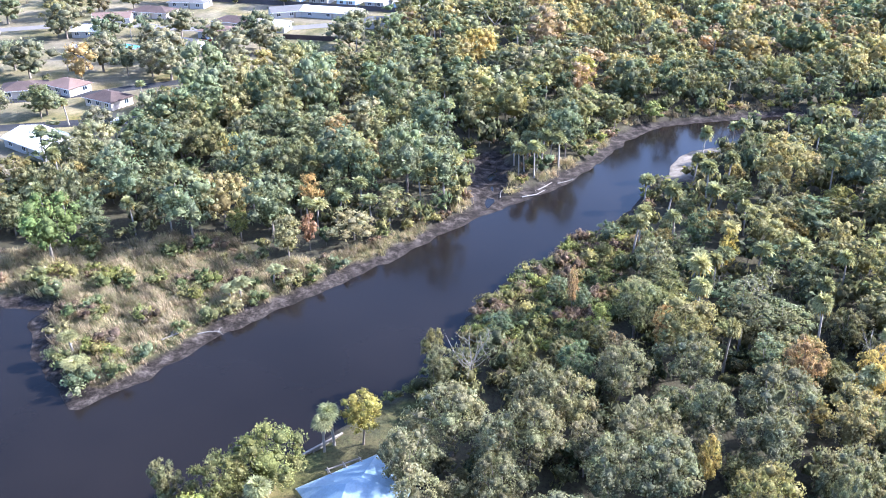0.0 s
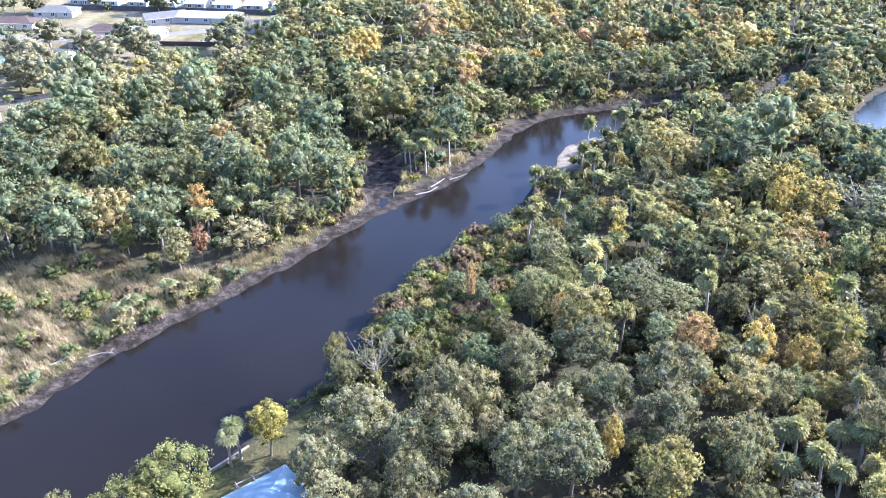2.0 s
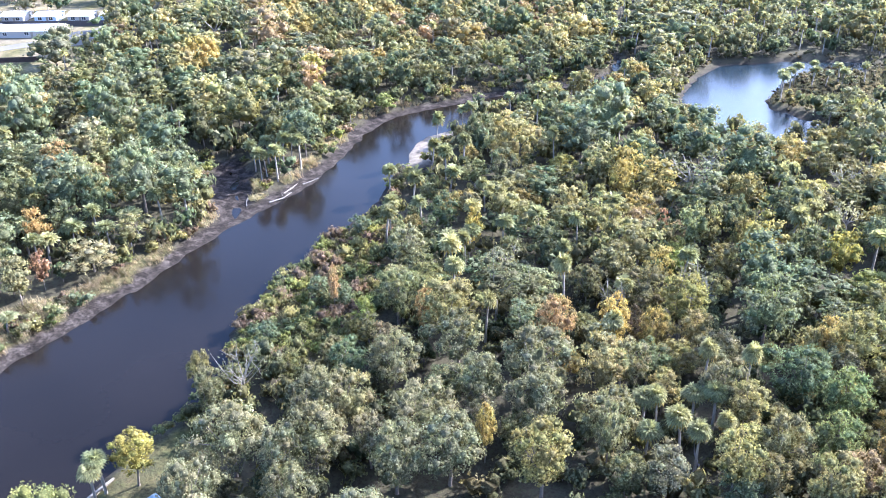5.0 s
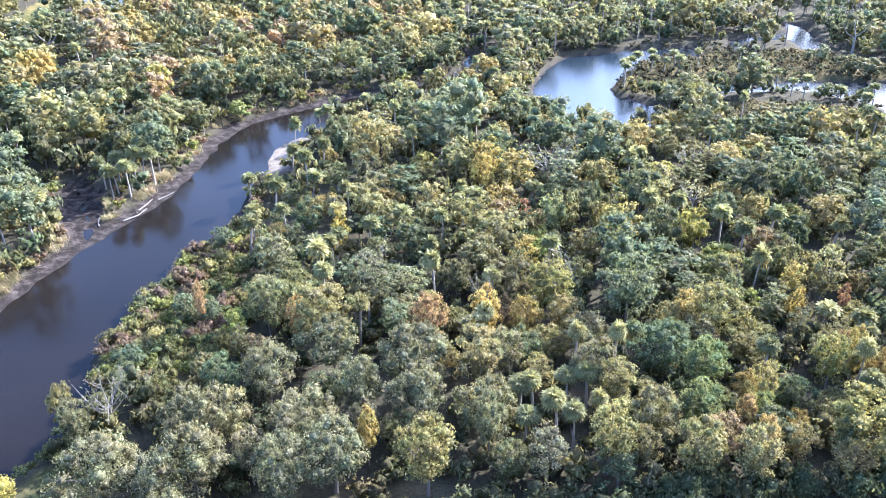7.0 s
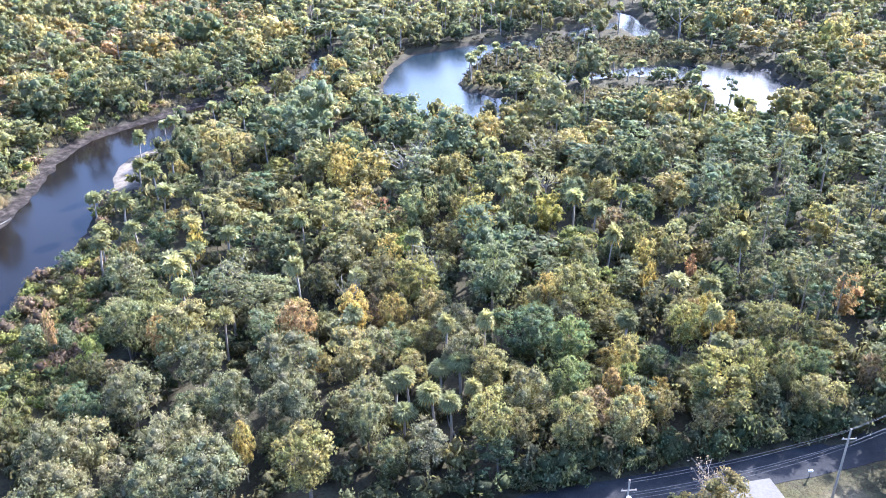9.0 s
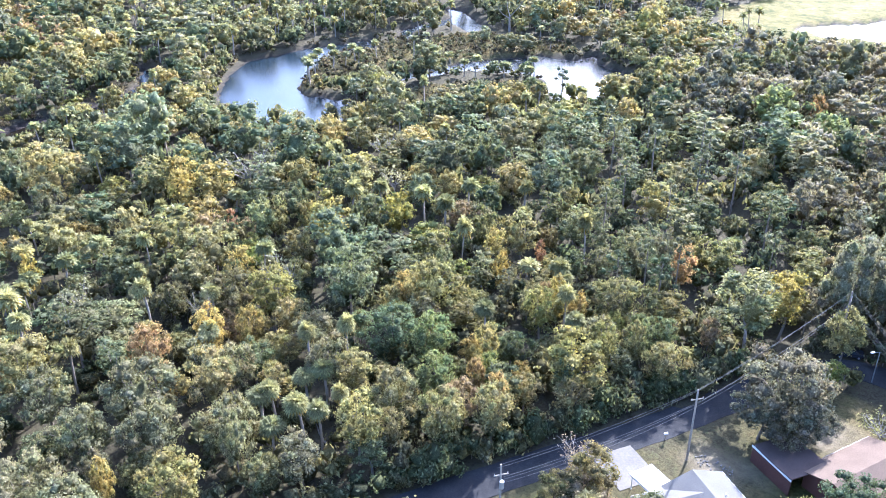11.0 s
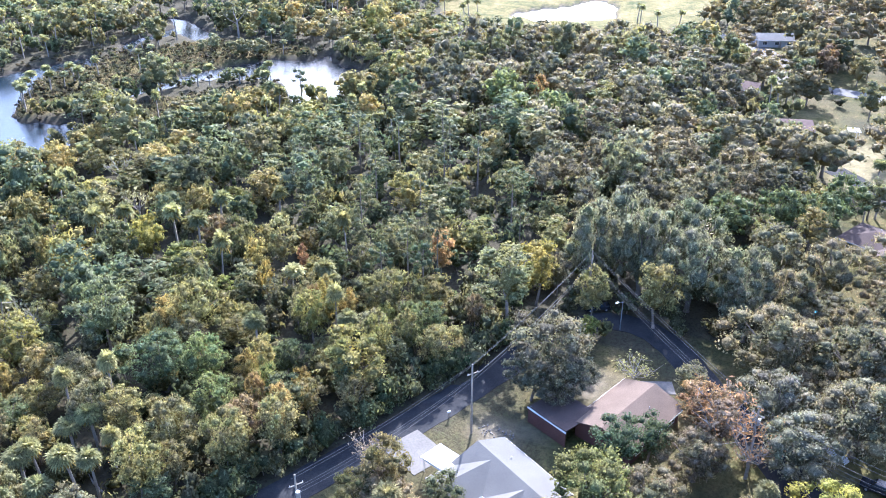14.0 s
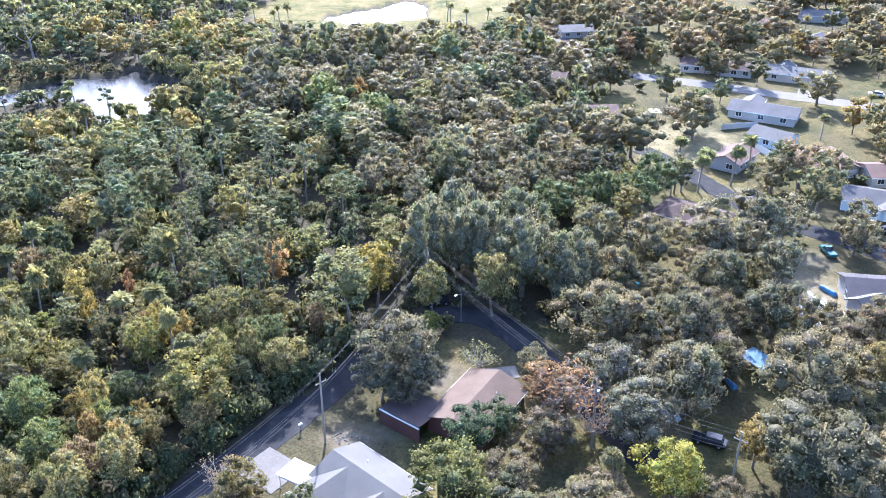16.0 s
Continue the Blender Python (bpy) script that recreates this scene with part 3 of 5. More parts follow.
def bare_tree(seed, level, tall=8.0):
    """Grey leafless boughs with wisps of moss."""
    r = np.random.RandomState(seed)
    pieces, tips = [tube([(0, 0, -0.4), (0.1, 0, tall * 0.45)], [0.22, 0.15], 5)], []
    for k in range((11, 7, 4, 3)[level]):
        a = k * 2.4
        s = np.array([0, 0, tall * r.uniform(0.28, 0.45)])
        e = s + np.array([math.cos(a) * 0.36 * tall * r.uniform(0.5, 1), math.sin(a) * 0.36 * tall * r.uniform(0.5, 1), tall * r.uniform(0.25, 0.52)])
        m = (s + e) / 2 + r.uniform(-0.4, 0.4, 3)
        pieces.append(tube([s, m, e], [0.1, 0.06, 0.02], 4))
        for j in range((5, 2, 1, 1)[level]):
            b = m + (e - m) * r.uniform(0, 0.9)
            f = b + r.normal(size=3) * 0.9 + np.array([0, 0, 0.7])
            pieces.append(tube([b, f], [0.04, 0.012], 3))
            tips += [b, f, (b + f) / 2]
        tips += [e, m]
    tips = np.array(tips)
    n = (330, 120, 60, 40)[level]
    p = tips[r.choice(len(tips), n)] + r.normal(size=(n, 3)) * 0.35
    v, q = leaf_set(r, p, r.normal(size=(n, 3)), (0.2, 0.32, 0.5, 0.6)[level], 0.4)
    return joined(pieces), (v, q, np.ones((n, 3)) * r.uniform(0.7, 1.25, (n, 1)))


def low_shrub(seed, level, wide=1.3, tall=1.7):
    """A dense shrub, leafy to the ground."""
    r = np.random.RandomState(seed)
    lobes = lobes_for(r, 4, wide, tall, 0.0)
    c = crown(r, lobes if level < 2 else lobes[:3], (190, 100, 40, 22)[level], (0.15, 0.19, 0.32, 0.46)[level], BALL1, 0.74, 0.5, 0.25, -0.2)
    t = tube([(0, 0, -0.3), (0, 0, tall * 0.5)], [0.07, 0.04], 3)
    return t, c


KINDS = {
    "hardwood_tree": (lambda s, l: broadleaf(s, l), 7, BARK, LEAVES),
    "spreading_tree": (lambda s, l: broadleaf(s, l, 5.2, 9.0, 1.2, 44, 0.15, 3600, 0.28), 5, BARK, LEAVES),
    "slender_tree": (lambda s, l: broadleaf(s, l, 2.3, 10.0, 1.6, 24, 0.145, 1300, 0.15), 4, PALE_BARK, LEAVES),
    "live_oak": (lambda s, l: mossy_oak(s, l), 4, BARK, LEAVES),
    "cabbage_palm": (lambda s, l: cabbage_palm(s, l), 4, PALM_BARK, LEAVES),
    "slash_pine": (lambda s, l: slash_pine(s, l), 3, BARK, NEEDLES),
    "bare_tree": (lambda s, l: bare_tree(s, l), 3, PALE_BARK, LEAVES),
    "shrub": (lambda s, l: low_shrub(s, l), 4, BARK, LEAVES),
    "undergrowth": (lambda s, l: low_shrub(s + 5, min(l, 3)), 3, BARK, LEAVES),
}
SHAPES = {k: [[make(100 + 10 * i + len(k), l) for i in range(n)] for l in (0, 1, 2, 3)] for k, (make, n, _, _) in KINDS.items()}
NEAR = {}
for k, (_, n, bark, leaf) in KINDS.items():
    NEAR[k] = []
    for l in (0, 1):
        row = []
        for t, c in SHAPES[k][l]:
            wood = t if isinstance(t, list) else [t]
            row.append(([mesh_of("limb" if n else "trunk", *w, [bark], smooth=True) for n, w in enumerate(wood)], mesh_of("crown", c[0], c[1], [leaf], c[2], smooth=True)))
        NEAR[k].append(row)
LABELS = {
    "hardwood_tree": ("broadleaf tree with a dense rounded green crown", "tree"),
    "spreading_tree": ("spreading broadleaf tree with a clumped green crown", "tree"),
    "slender_tree": ("slender hardwood with a narrow grey-green crown", "tree"),
    "live_oak": ("broad live oak hung with grey moss", "oak tree"),
    "cabbage_palm": ("cabbage palm with a round head of fan leaves", "palm tree"),
    "slash_pine": ("tall pine with loose tufts of needles", "pine tree"),
    "bare_tree": ("leafless grey tree draped with pale moss", "tree"),
    "shrub": ("low dense green shrub", "shrub"),
    "undergrowth": ("dense green undergrowth below the trees", "undergrowth"),
}
SIZES = {"hardwood_tree": (3.3, 10.2), "spreading_tree": (5.2, 10.2), "slender_tree": (2.4, 11.6), "live_oak": (5.5, 10.5), "bare_tree": (3.2, 8.0), "slash_pine": (4.0, 15.6), "shrub": (1.4, 1.8)}  # radius and height as built
PLANTED = []  # kind, x, y, scale, scale of height, turn, colour, shape


def plant(kind, x, y, s, h, colour, r):
    PLANTED.append((kind, x, y, s, h, r.uniform(0, 6.28), colour, r.randint(KINDS[kind][1])))


# ---- houses ----
CLEARED = []  # x, y, radius kept free of trees


def house(x, y, turn, w, d, wall=STUCCO, roof=ROOF_GREY, hip=False, high=2.7, rise=1.5, label="single-storey stucco house with a shingle roof", wing=None, windows=3, clear=None, bay=None):
    """A house of w by d metres whose ridge runs along its width; wing, bay: (offset, width, depth) of gabled wings in front."""
    e = thing("house", pose(x, y, LAND, 0, 0, turn), label, "house", "houses of the quarter")
    CLEARED.append((x, y, clear or max(w, d) * 0.62 + 1.5))
    blocks = [(0, 0, w, d, 0)] + [(g[0], -(d + g[2]) / 2 + 0.4, g[1], g[2] + 0.8, 1) for g in (wing, bay) if g]
    for k, (cx, cy, bw, bd, across) in enumerate(blocks):
        bm = bmesh.new()
        box(bm, cx - bw / 2, cy - bd / 2, -0.1, cx + bw / 2, cy + bd / 2, high)
        part("wall", bm, wall, e)
        # roof with eaves and thickness
        o, t = 0.55, 0.14
        hw, hd = bw / 2 + o, bd / 2 + o
        if across:
            hd += 0.6
        z0, z1 = high - 0.1, high + rise * (1 if not across else 0.85)
        bm = bmesh.new()
        if across:
            ridge = [(cx, cy - hd, z1), (cx, cy + hd + 1.6, z1)]
            corners = [(cx - hw, cy - hd, z0), (cx + hw, cy - hd, z0), (cx + hw, cy + hd + 1.6, z0), (cx - hw, cy + hd + 1.6, z0)]
            faces = [(0, 4, 5, 3), (1, 2, 5, 4)]
        else:
            inset = min(hd, hw * 0.9) if hip else 0.0
            ridge = [(cx - hw + inset, cy, z1), (cx + hw - inset, cy, z1)]
            corners = [(cx - hw, cy - hd, z0), (cx + hw, cy - hd, z0), (cx + hw, cy + hd, z0), (cx - hw, cy + hd, z0)]
            faces = [(0, 1, 5, 4), (2, 3, 4, 5)] + ([(3, 0, 4), (1, 2, 5)] if hip else [])
        vs = [bm.verts.new(p) for p in corners + ridge]
        fs = [bm.faces.new([vs[i] for i in f]) for f in faces]
        bmesh.ops.recalc_face_normals(bm, faces=fs)
        if fs[0].normal.z < 0:
            bmesh.ops.reverse_faces(bm, faces=fs)
        bmesh.ops.solidify(bm, geom=fs, thickness=t)
        part("roof", bm, roof, e)
        def gable(corners, thick):
            bm = bmesh.new()
            bm.faces.new([bm.verts.new(c) for c in corners])
            geo = bmesh.ops.extrude_face_region(bm, geom=list(bm.faces))
            bmesh.ops.translate(bm, verts=[g for g in geo["geom"] if isinstance(g, bmesh.types.BMVert)], vec=thick)
            bmesh.ops.recalc_face_normals(bm, faces=bm.faces)
            part("gable", bm, wall, e)

        if across:
            yy = cy - bd / 2 + 0.02
            gable(((cx - bw / 2, yy, high), (cx + bw / 2, yy, high), (cx, yy, z1 - 0.25)), (0, 0.1, 0))
        elif not hip:
            for xx, s in ((cx - bw / 2 + 0.02, 0.08), (cx + bw / 2 - 0.02, -0.08)):
                gable(((xx, cy - bd / 2, high), (xx, cy + bd / 2, high), (xx, cy, z1 - 0.25)), (s, 0, 0))
        # fascia boards along the eaves
        edges = [(xx - 0.04, cy - hd, xx + 0.04, cy + hd - 0.7) for xx in (cx - hw, cx + hw)] if across else [(cx - hw, yy - 0.04, cx + hw, yy + 0.04) for yy in (cy - hd, cy + hd)]
        for xa, ya, xb, yb in edges:
            bm = bmesh.new()
            box(bm, xa, ya, z0 - 0.2, xb, yb, z0 - 0.02)
            part("fascia", bm, TRIM, e, "white fascia board")
        if not across:
            bm = bmesh.new()
            rod(bm, (cx - hw * 0.3, cy + hd * 0.4, z0 + 0.5), (cx - hw * 0.3, cy + hd * 0.4, z0 + 1.3), 0.06)
            part("vent_pipe", bm, STEEL, e, "grey vent pipe")

    def window(at, ww=1.5, hh=1.2, sill=0.9):
        g = new("window")
        g.parent = e
        g.matrix_basis = at
        bm = bmesh.new()
        for a, b in ((-ww / 2 - 0.08, -ww / 2), (ww / 2, ww / 2 + 0.08), (-0.03, 0.03)):
            box(bm, a, -0.07, sill, b, 0.02, sill + hh)
        for a, b in ((sill - 0.1, sill), (sill + hh, sill + hh + 0.08)):
            box(bm, -ww / 2 - 0.08, -0.07, a, ww / 2 + 0.08, 0.02, b)
        part("window_frame", bm, TRIM, g, "white window frame")
        bm = bmesh.new()
        box(bm, -ww / 2, -0.03, sill, ww / 2, 0.01, sill + hh)
        part("pane", bm, GLASS_DARK, g, "dark glass pane")

    fy = -d / 2 - 0.012
    for i in range(windows):
        wx = -w / 2 + w * (i + 0.5) / windows
        if all(abs(wx - g[0]) > g[1] / 2 + 0.9 for g in (wing, bay) if g):
            window(pose(wx, fy, 0))
        window(pose(-wx, -fy, 0, 0, 0, 180))
    window(pose(-w / 2 - 0.012, -d * 0.2, 0, 0, 0, -90))
    window(pose(w / 2 + 0.012, d * 0.2, 0, 0, 0, 90))
    if wing:
        bm = bmesh.new()
        yy = -(d / 2 + wing[2])
        for j in range(4):
            box(bm, wing[0] - wing[1] * 0.36, yy - 0.06, 0.03 + j * 0.55, wing[0] + wing[1] * 0.36, yy + 0.02, 0.53 + j * 0.55)
        part("garage_door", bm, TRIM, e, "white sectional garage door")
    bm = bmesh.new()
    dx = w * 0.08 if not wing else (-wing[0] * 0.15)
    box(bm, dx - 0.45, fy - 0.05, 0.0, dx + 0.45, fy + 0.03, 2.05)
    part("door", bm, TIMBER, e, "brown front door")
    return e


def slab(name, x, y, turn, w, d, mat, label, category, top=0.07):
    """A paved rectangle with thickness."""
    bm = bmesh.new()
    box(bm, -w / 2, -d / 2, -0.25, w / 2, d / 2, top)
    ob = part(name, bm, mat, None, label)
    ob.matrix_world = pose(x, y, LAND, 0, 0, turn)
    return tagged(ob, label, category, kind="structure")


def flat_roof(name, x, y, turn, w, d, high, mat, label, category, fascia=TRIM, walled=False):
    """An open shelter: a slightly pitched roof panel on posts."""
    e = thing(name, pose(x, y, LAND, 0, 0, turn), label, category)
    CLEARED.append((x, y, max(w, d) * 0.6 + 0.8))
    bm = bmesh.new()
    for v in box(bm, -w / 2, -d / 2, high, w / 2, d / 2, high + 0.14):
        v.co.z += 0.04 * v.co.x
    part("roof", bm, mat, e)
    for s in (-1, 1):
        bm = bmesh.new()
        box(bm, -w / 2, s * d / 2 - 0.05, high - 0.18, w / 2, s * d / 2 + 0.05, high + 0.06)
        part("fascia", bm, fascia, e)
        if walled:
            bm = bmesh.new()
            box(bm, -w / 2 + 0.1, s * (d / 2 - 0.12) - 0.08, -0.2, w / 2 - 0.1, s * (d / 2 - 0.12) + 0.08, high - 0.02)
            part("wall", bm, BRICK_RED, e, "red brick wall")
    for sx_ in (-1, 1):
        for sy_ in (-1, 1):
            bm = bmesh.new()
            rod(bm, (sx_ * (w / 2 - 0.3), sy_ * (d / 2 - 0.3), -0.2), (sx_ * (w / 2 - 0.3), sy_ * (d / 2 - 0.3), high + 0.02), 0.07)
            part("post", bm, TRIM, e, "white post")
    return e


# beside the near road
house(79.8, 24.2, -122, 12.4, 8.2, STUCCO, ROOF_LIGHT, label="white stucco house with a pale grey shingle roof", wing=(-3.0, 5.6, 3.4), bay=(3.6, 4.6, 1.6), clear=9.0)
flat_roof("carport", 80.2, 33.6, -112, 4.6, 3.6, 2.5, ROOF_WHITE, "pale roofed carport beside the white house", "carport")
slab("driveway_near", 82.6, 38.6, -27, 6.2, 7.0, CONCRETE, "pale concrete driveway dappled with shade", "driveway")
house(98.6, 13.0, 159, 12.5, 9.0, BRICK_RED, ROOF_CLAY, label="red brick house with a faded tan shingle roof", clear=8.5)
flat_roof("carport", 95.8, 21.8, -118, 7.4, 6.4, 2.6, ROOF_BROWN, "brown roofed carport with a white fascia and red brick walls", "carport", walled=True)
slab("driveway_cream", 109.6, 11.4, 20, 3.2, 6.5, CONCRETE, "cream concrete drive by the red brick house", "driveway")
CLEARED += [(81, 37.5, 5), (77, 34, 4), (104, 19, 4.5), (86.5, 40.5, 4.5), (112, 17, 4.5), (118, 16, 5), (90, 31, 5), (85, 33, 4), (88, 38, 4), (99, 27, 3)]

# by the river
house(-11.0, 80.4, 33, 10.5, 8.4, STUCCO_BLUE, ROOF_PALE_METAL, True, rise=2.0, label="riverside house with a pale metal hip roof", clear=6.6, wing=None)
CLEARED += [(-14, 90, 6.5), (-9, 93, 4.5)]

# the north-western quarter
NW = ((-102.5, 207.5, -35, 18, 11, ROOF_WHITE, 0), (-98, 243, -30, 11, 8, ROOF_BROWN, 1), (-127, 253, 15, 12, 9, ROOF_BROWN, 1), (-115, 256, -30, 11, 8, ROOF_TAN, 1), (-133, 349, 10, 14, 9, ROOF_TAN, 0),
      (-134, 328, 0, 12, 9, ROOF_WHITE, 0), (-120, 361, -15, 17, 10, ROOF_BROWN, 1), (-94, 308, -25, 13, 9, ROOF_LIGHT, 0), (-84, 326, -14, 15, 9, ROOF_TAN, 1), (-80, 342, -20, 19, 10, ROOF_BROWN, 1),
      (-64, 362, 20, 16, 9, ROOF_LIGHT, 0), (-46, 360, -15, 24, 9, ROOF_WHITE, 0), (-26, 342, 0, 11, 9, ROOF_LIGHT, 1), (-66, 336, -12, 12, 8, ROOF_WHITE, 0), (-125, 297, 0, 7, 6, ROOF_WHITE, 0), (-110, 380, -10, 16, 9, ROOF_LIGHT, 1))
for hx, hy, ht, hw, hd, hr, hip in NW:
    house(hx, hy, ht, hw, hd, STUCCO if hr is not ROOF_BROWN else STUCCO_TAN, hr, bool(hip), label={ROOF_WHITE: "white house with a white coated roof", ROOF_LIGHT: "pale house with a light grey roof", ROOF_TAN: "white house with a tan shingle roof", ROOF_BROWN: "tan house with a dark brown hip roof"}[hr])

for k in range(10):
    house(-104 + 12.6 * k, 404 - 3.7 * k, -16, 8.6, 10, (STUCCO, STUCCO_BLUE)[k % 2], ROOF_WHITE, False, 2.6, 0.9, "white mobile home with a low white roof", windows=2, clear=6.5)

# the south-eastern quarter
SE = ((336, 9, -71, 13, 9, ROOF_LIGHT, 0, STUCCO), (269, 15, 82, 12, 8, ROOF_TAN, 0, STUCCO_TAN), (236, 0, -75, 13, 9, ROOF_TAN, 0, STUCCO), (294, -33, 87, 10, 9, ROOF_BROWN, 1, STUCCO_TAN), (291, -45, 80, 11, 9, ROOF_BROWN, 1, STUCCO),
      (287, -64, 72, 19, 10, ROOF_LIGHT, 0, STUCCO_TAN), (331, -80, 55, 16, 9, ROOF_GREY, 0, STUCCO_BLUE), (379, -90, 88, 17, 10, ROOF_GREY, 1, STUCCO), (362, -62, 60, 10, 8, ROOF_TAN, 1, STUCCO_TAN), (246, -48, 70, 18, 10, ROOF_GREY, 0, STUCCO),
      (207, -35, -30, 11, 7, ROOF_TAN, 0, STUCCO), (224, -47, 55, 10, 8, ROOF_LIGHT, 0, STUCCO_BLUE), (209, -55, -69, 14, 11, ROOF_TAN, 1, STUCCO), (203, -70, -80, 12, 9, ROOF_TAN, 0, STUCCO), (186, -63, -105, 14, 9, ROOF_GREY, 0, STUCCO_BLUE),
      (170.5, -22.5, -118, 14, 9.5, ROOF_BROWN, 1, STUCCO_TAN), (144, -53, -89, 12, 8, ROOF_DARK, 0, STUCCO), (137.5, -49.5, -60, 5, 4.5, ROOF_LIGHT, 0, STUCCO), (262, -96, 70, 15, 9, ROOF_WHITE, 1, STUCCO))
for hx, hy, ht, hw, hd, hr, hip, wl in SE:
    house(hx, hy, ht, hw, hd, wl, hr, bool(hip), wing=(hw * 0.24, 5.0, 2.6) if hw >= 14 else None, label={ROOF_LIGHT: "house with a light grey shingle roof", ROOF_TAN: "white house with a faded tan roof", ROOF_BROWN: "low house with a brown hip roof", ROOF_GREY: "house with a grey gabled roof", ROOF_DARK: "white house with a dark shingle roof", ROOF_WHITE: "house with a white coated roof"}[hr])
slab("car_park", 340, 30, 9, 11, 24, CONCRETE, "sunlit pale concrete yard", "car park")
slab("driveway_far", 271, -64, -15, 10, 5, CONCRETE, "pale concrete driveway", "driveway")
slab("driveway_east", 187.5, -37, -40, 6, 5, CONCRETE, "pale concrete driveway", "driveway")
flat_roof("shed", 117, -28.2, 45, 4.6, 3.8, 2.6, ROOF_BLUE, "small shed with a pale blue metal roof", "shed", TIMBER)
flat_roof("gazebo", 238.6, -17.2, 10, 3.0, 3.0, 2.5, ROOF_WHITE, "small white garden gazebo on posts", "gazebo")


def pool(x, y, turn, w, d):
    e = thing("swimming_pool", pose(x, y, LAND, 0, 0, turn), "turquoise swimming pool with a pale deck", "pool")
    CLEARED.append((x, y, max(w, d) * 0.6 + 1))
    bm = bmesh.new()
    for x0, y0, x1, y1 in ((-w / 2 - 1, -d / 2 - 1, w / 2 + 1, -d / 2), (-w / 2 - 1, d / 2, w / 2 + 1, d / 2 + 1), (-w / 2 - 1, -d / 2, -w / 2, d / 2), (w / 2, -d / 2, w / 2 + 1, d / 2)):
        box(bm, x0, y0, -0.2, x1, y1, 0.14)
    part("deck", bm, CONCRETE, e)
    bm = bmesh.new()
    box(bm, -w / 2, -d / 2, -0.2, w / 2, d / 2, 0.05)
    part("pool_water", bm, POOL_WATER, e, "clear turquoise water")


pool(141.8, -12.6, -80, 4.5, 3.2)
pool(237.3, -42.5, 80, 4.5, 2.6)
pool(-114, 310.5, -25, 8, 4)


def board_fence(x0, y0, x1, y1, high, mat, label):
    d = Vector((x1 - x0, y1 - y0, 0))
    e = thing("fence", pose(x0, y0, LAND, 0, 0, math.degrees(math.atan2(d.y, d.x))), label, "fence")
    n = max(2, round(d.length / 2.4))
    for k in range(n + 1):
        bm = bmesh.new()
        box(bm, d.length * k / n - 0.06, -0.06, -0.3, d.length * k / n + 0.06, 0.06, high + 0.08)
        part("post", bm, mat, e)
    for k in range(n):
        bm = bmesh.new()
        box(bm, d.length * k / n + 0.06, -0.02, 0.05, d.length * (k + 1) / n - 0.06, 0.02, high)
        part("panel", bm, mat, e)


board_fence(233, -35, 237, -45, 1.6, STUCCO, "white panel fence by the pool")
board_fence(205, -49, 219, -42, 1.8, TRIM, "white panel fence between two houses")
board_fence(-60, 322, -40, 318, 1.8, ROOF_BROWN, "dark brown board fence")
board_fence(-110, 392, 6, 360, 2.2, ROOF_DARK, "long dark fence behind the houses")
board_fence(176, -55, 182, -68, 1.8, TRIM, "white panel fence between two houses")


# ---- power line and lamp ----
def utility_pole(x, y, tall, turn, transformer=False):
    e = thing("utility_pole", pose(x, y, LAND, 0, 0, turn), "weathered wooden utility pole with a crossarm", "utility pole", "poles along the road")
    CLEARED.append((x, y, 1.6))
    bm = bmesh.new()
    rod(bm, (0, 0, -0.6), (0, 0, tall), 0.17, 0.12, 8)
    part("pole", bm, TIMBER, e)
    bm = bmesh.new()
    box(bm, -0.9, -0.19, tall - 1.5, 0.9, -0.09, tall - 1.38)
    part("crossarm", bm, TIMBER, e)
    for k in (-0.8, 0.8):
        bm = bmesh.new()
        rod(bm, (k, -0.14, tall - 1.38), (k, -0.14, tall - 1.15), 0.05, 0.03)
        part("insulator", bm, STUCCO, e, "pale insulator")
    if transformer:
        bm = bmesh.new()
        rod(bm, (0, -0.45, tall - 3.2), (0, -0.45, tall - 2.2), 0.28, 0.28, 10)
        part("transformer", bm, STEEL, e, "grey can transformer")
    return e


POLES = [(62.3, 44.4, 11.0), (89.2, 33.0, 11.8), (128.3, 26.1, 11.5), (97.0, -3.5, 10.0), (89.5, -21.5, 9.5)]
for k, (x, y, tall) in enumerate(POLES):
    utility_pole(x, y, tall, (-35, -35, 10, 60, 60)[k], k in (0, 3))


def wire(a, b, drop, thick=0.02):
    """A hanging cable between two points."""
    a, b = Vector(a), Vector(b)
    pts = [a.lerp(b, k / 14) - Vector((0, 0, drop * (1 - (2 * k / 14 - 1) ** 2))) for k in range(15)]
    v, q = tube([tuple(p) for p in pts], [thick] * 15, 4)
    tagged(new("power_line", mesh_of("power_line", v, q, [CABLE], smooth=True)), "thin grey overhead power line strung between poles", "cable", "power lines")


for (xa, ya, ta), (xb, yb, tb) in list(zip(POLES, POLES[1:3])) + [(POLES[2], POLES[3]), (POLES[3], POLES[4])]:
    d = Vector((xb - xa, yb - ya, 0)).normalized()
    nrm_ = Vector((-d.y, d.x, 0))
    for side, dz in ((0, 0.0), (0.8, -1.2), (-0.8, -1.2), (0.2, -2.6), (0.25, -3.2)):
        o = nrm_ * side
        wire((xa + o.x, ya + o.y, LAND + ta + dz), (xb + o.x, yb + o.y, LAND + tb + dz), 0.6 + 0.1 * abs(dz))
lamp = thing("street_lamp", pose(123.6, 19.4, LAND, 0, 0, 150), "grey metal street lamp beside the road bend", "street lamp")
bm = bmesh.new()
rod(bm, (0, 0, -0.4), (0, 0, 5.6), 0.09, 0.06, 8)
part("pole", bm, STEEL, lamp)
bm = bmesh.new()
rod(bm, (0, 0, 5.5), (1.2, 0, 5.9), 0.04, 0.04, 6)
part("arm", bm, STEEL, lamp)
bm = bmesh.new()
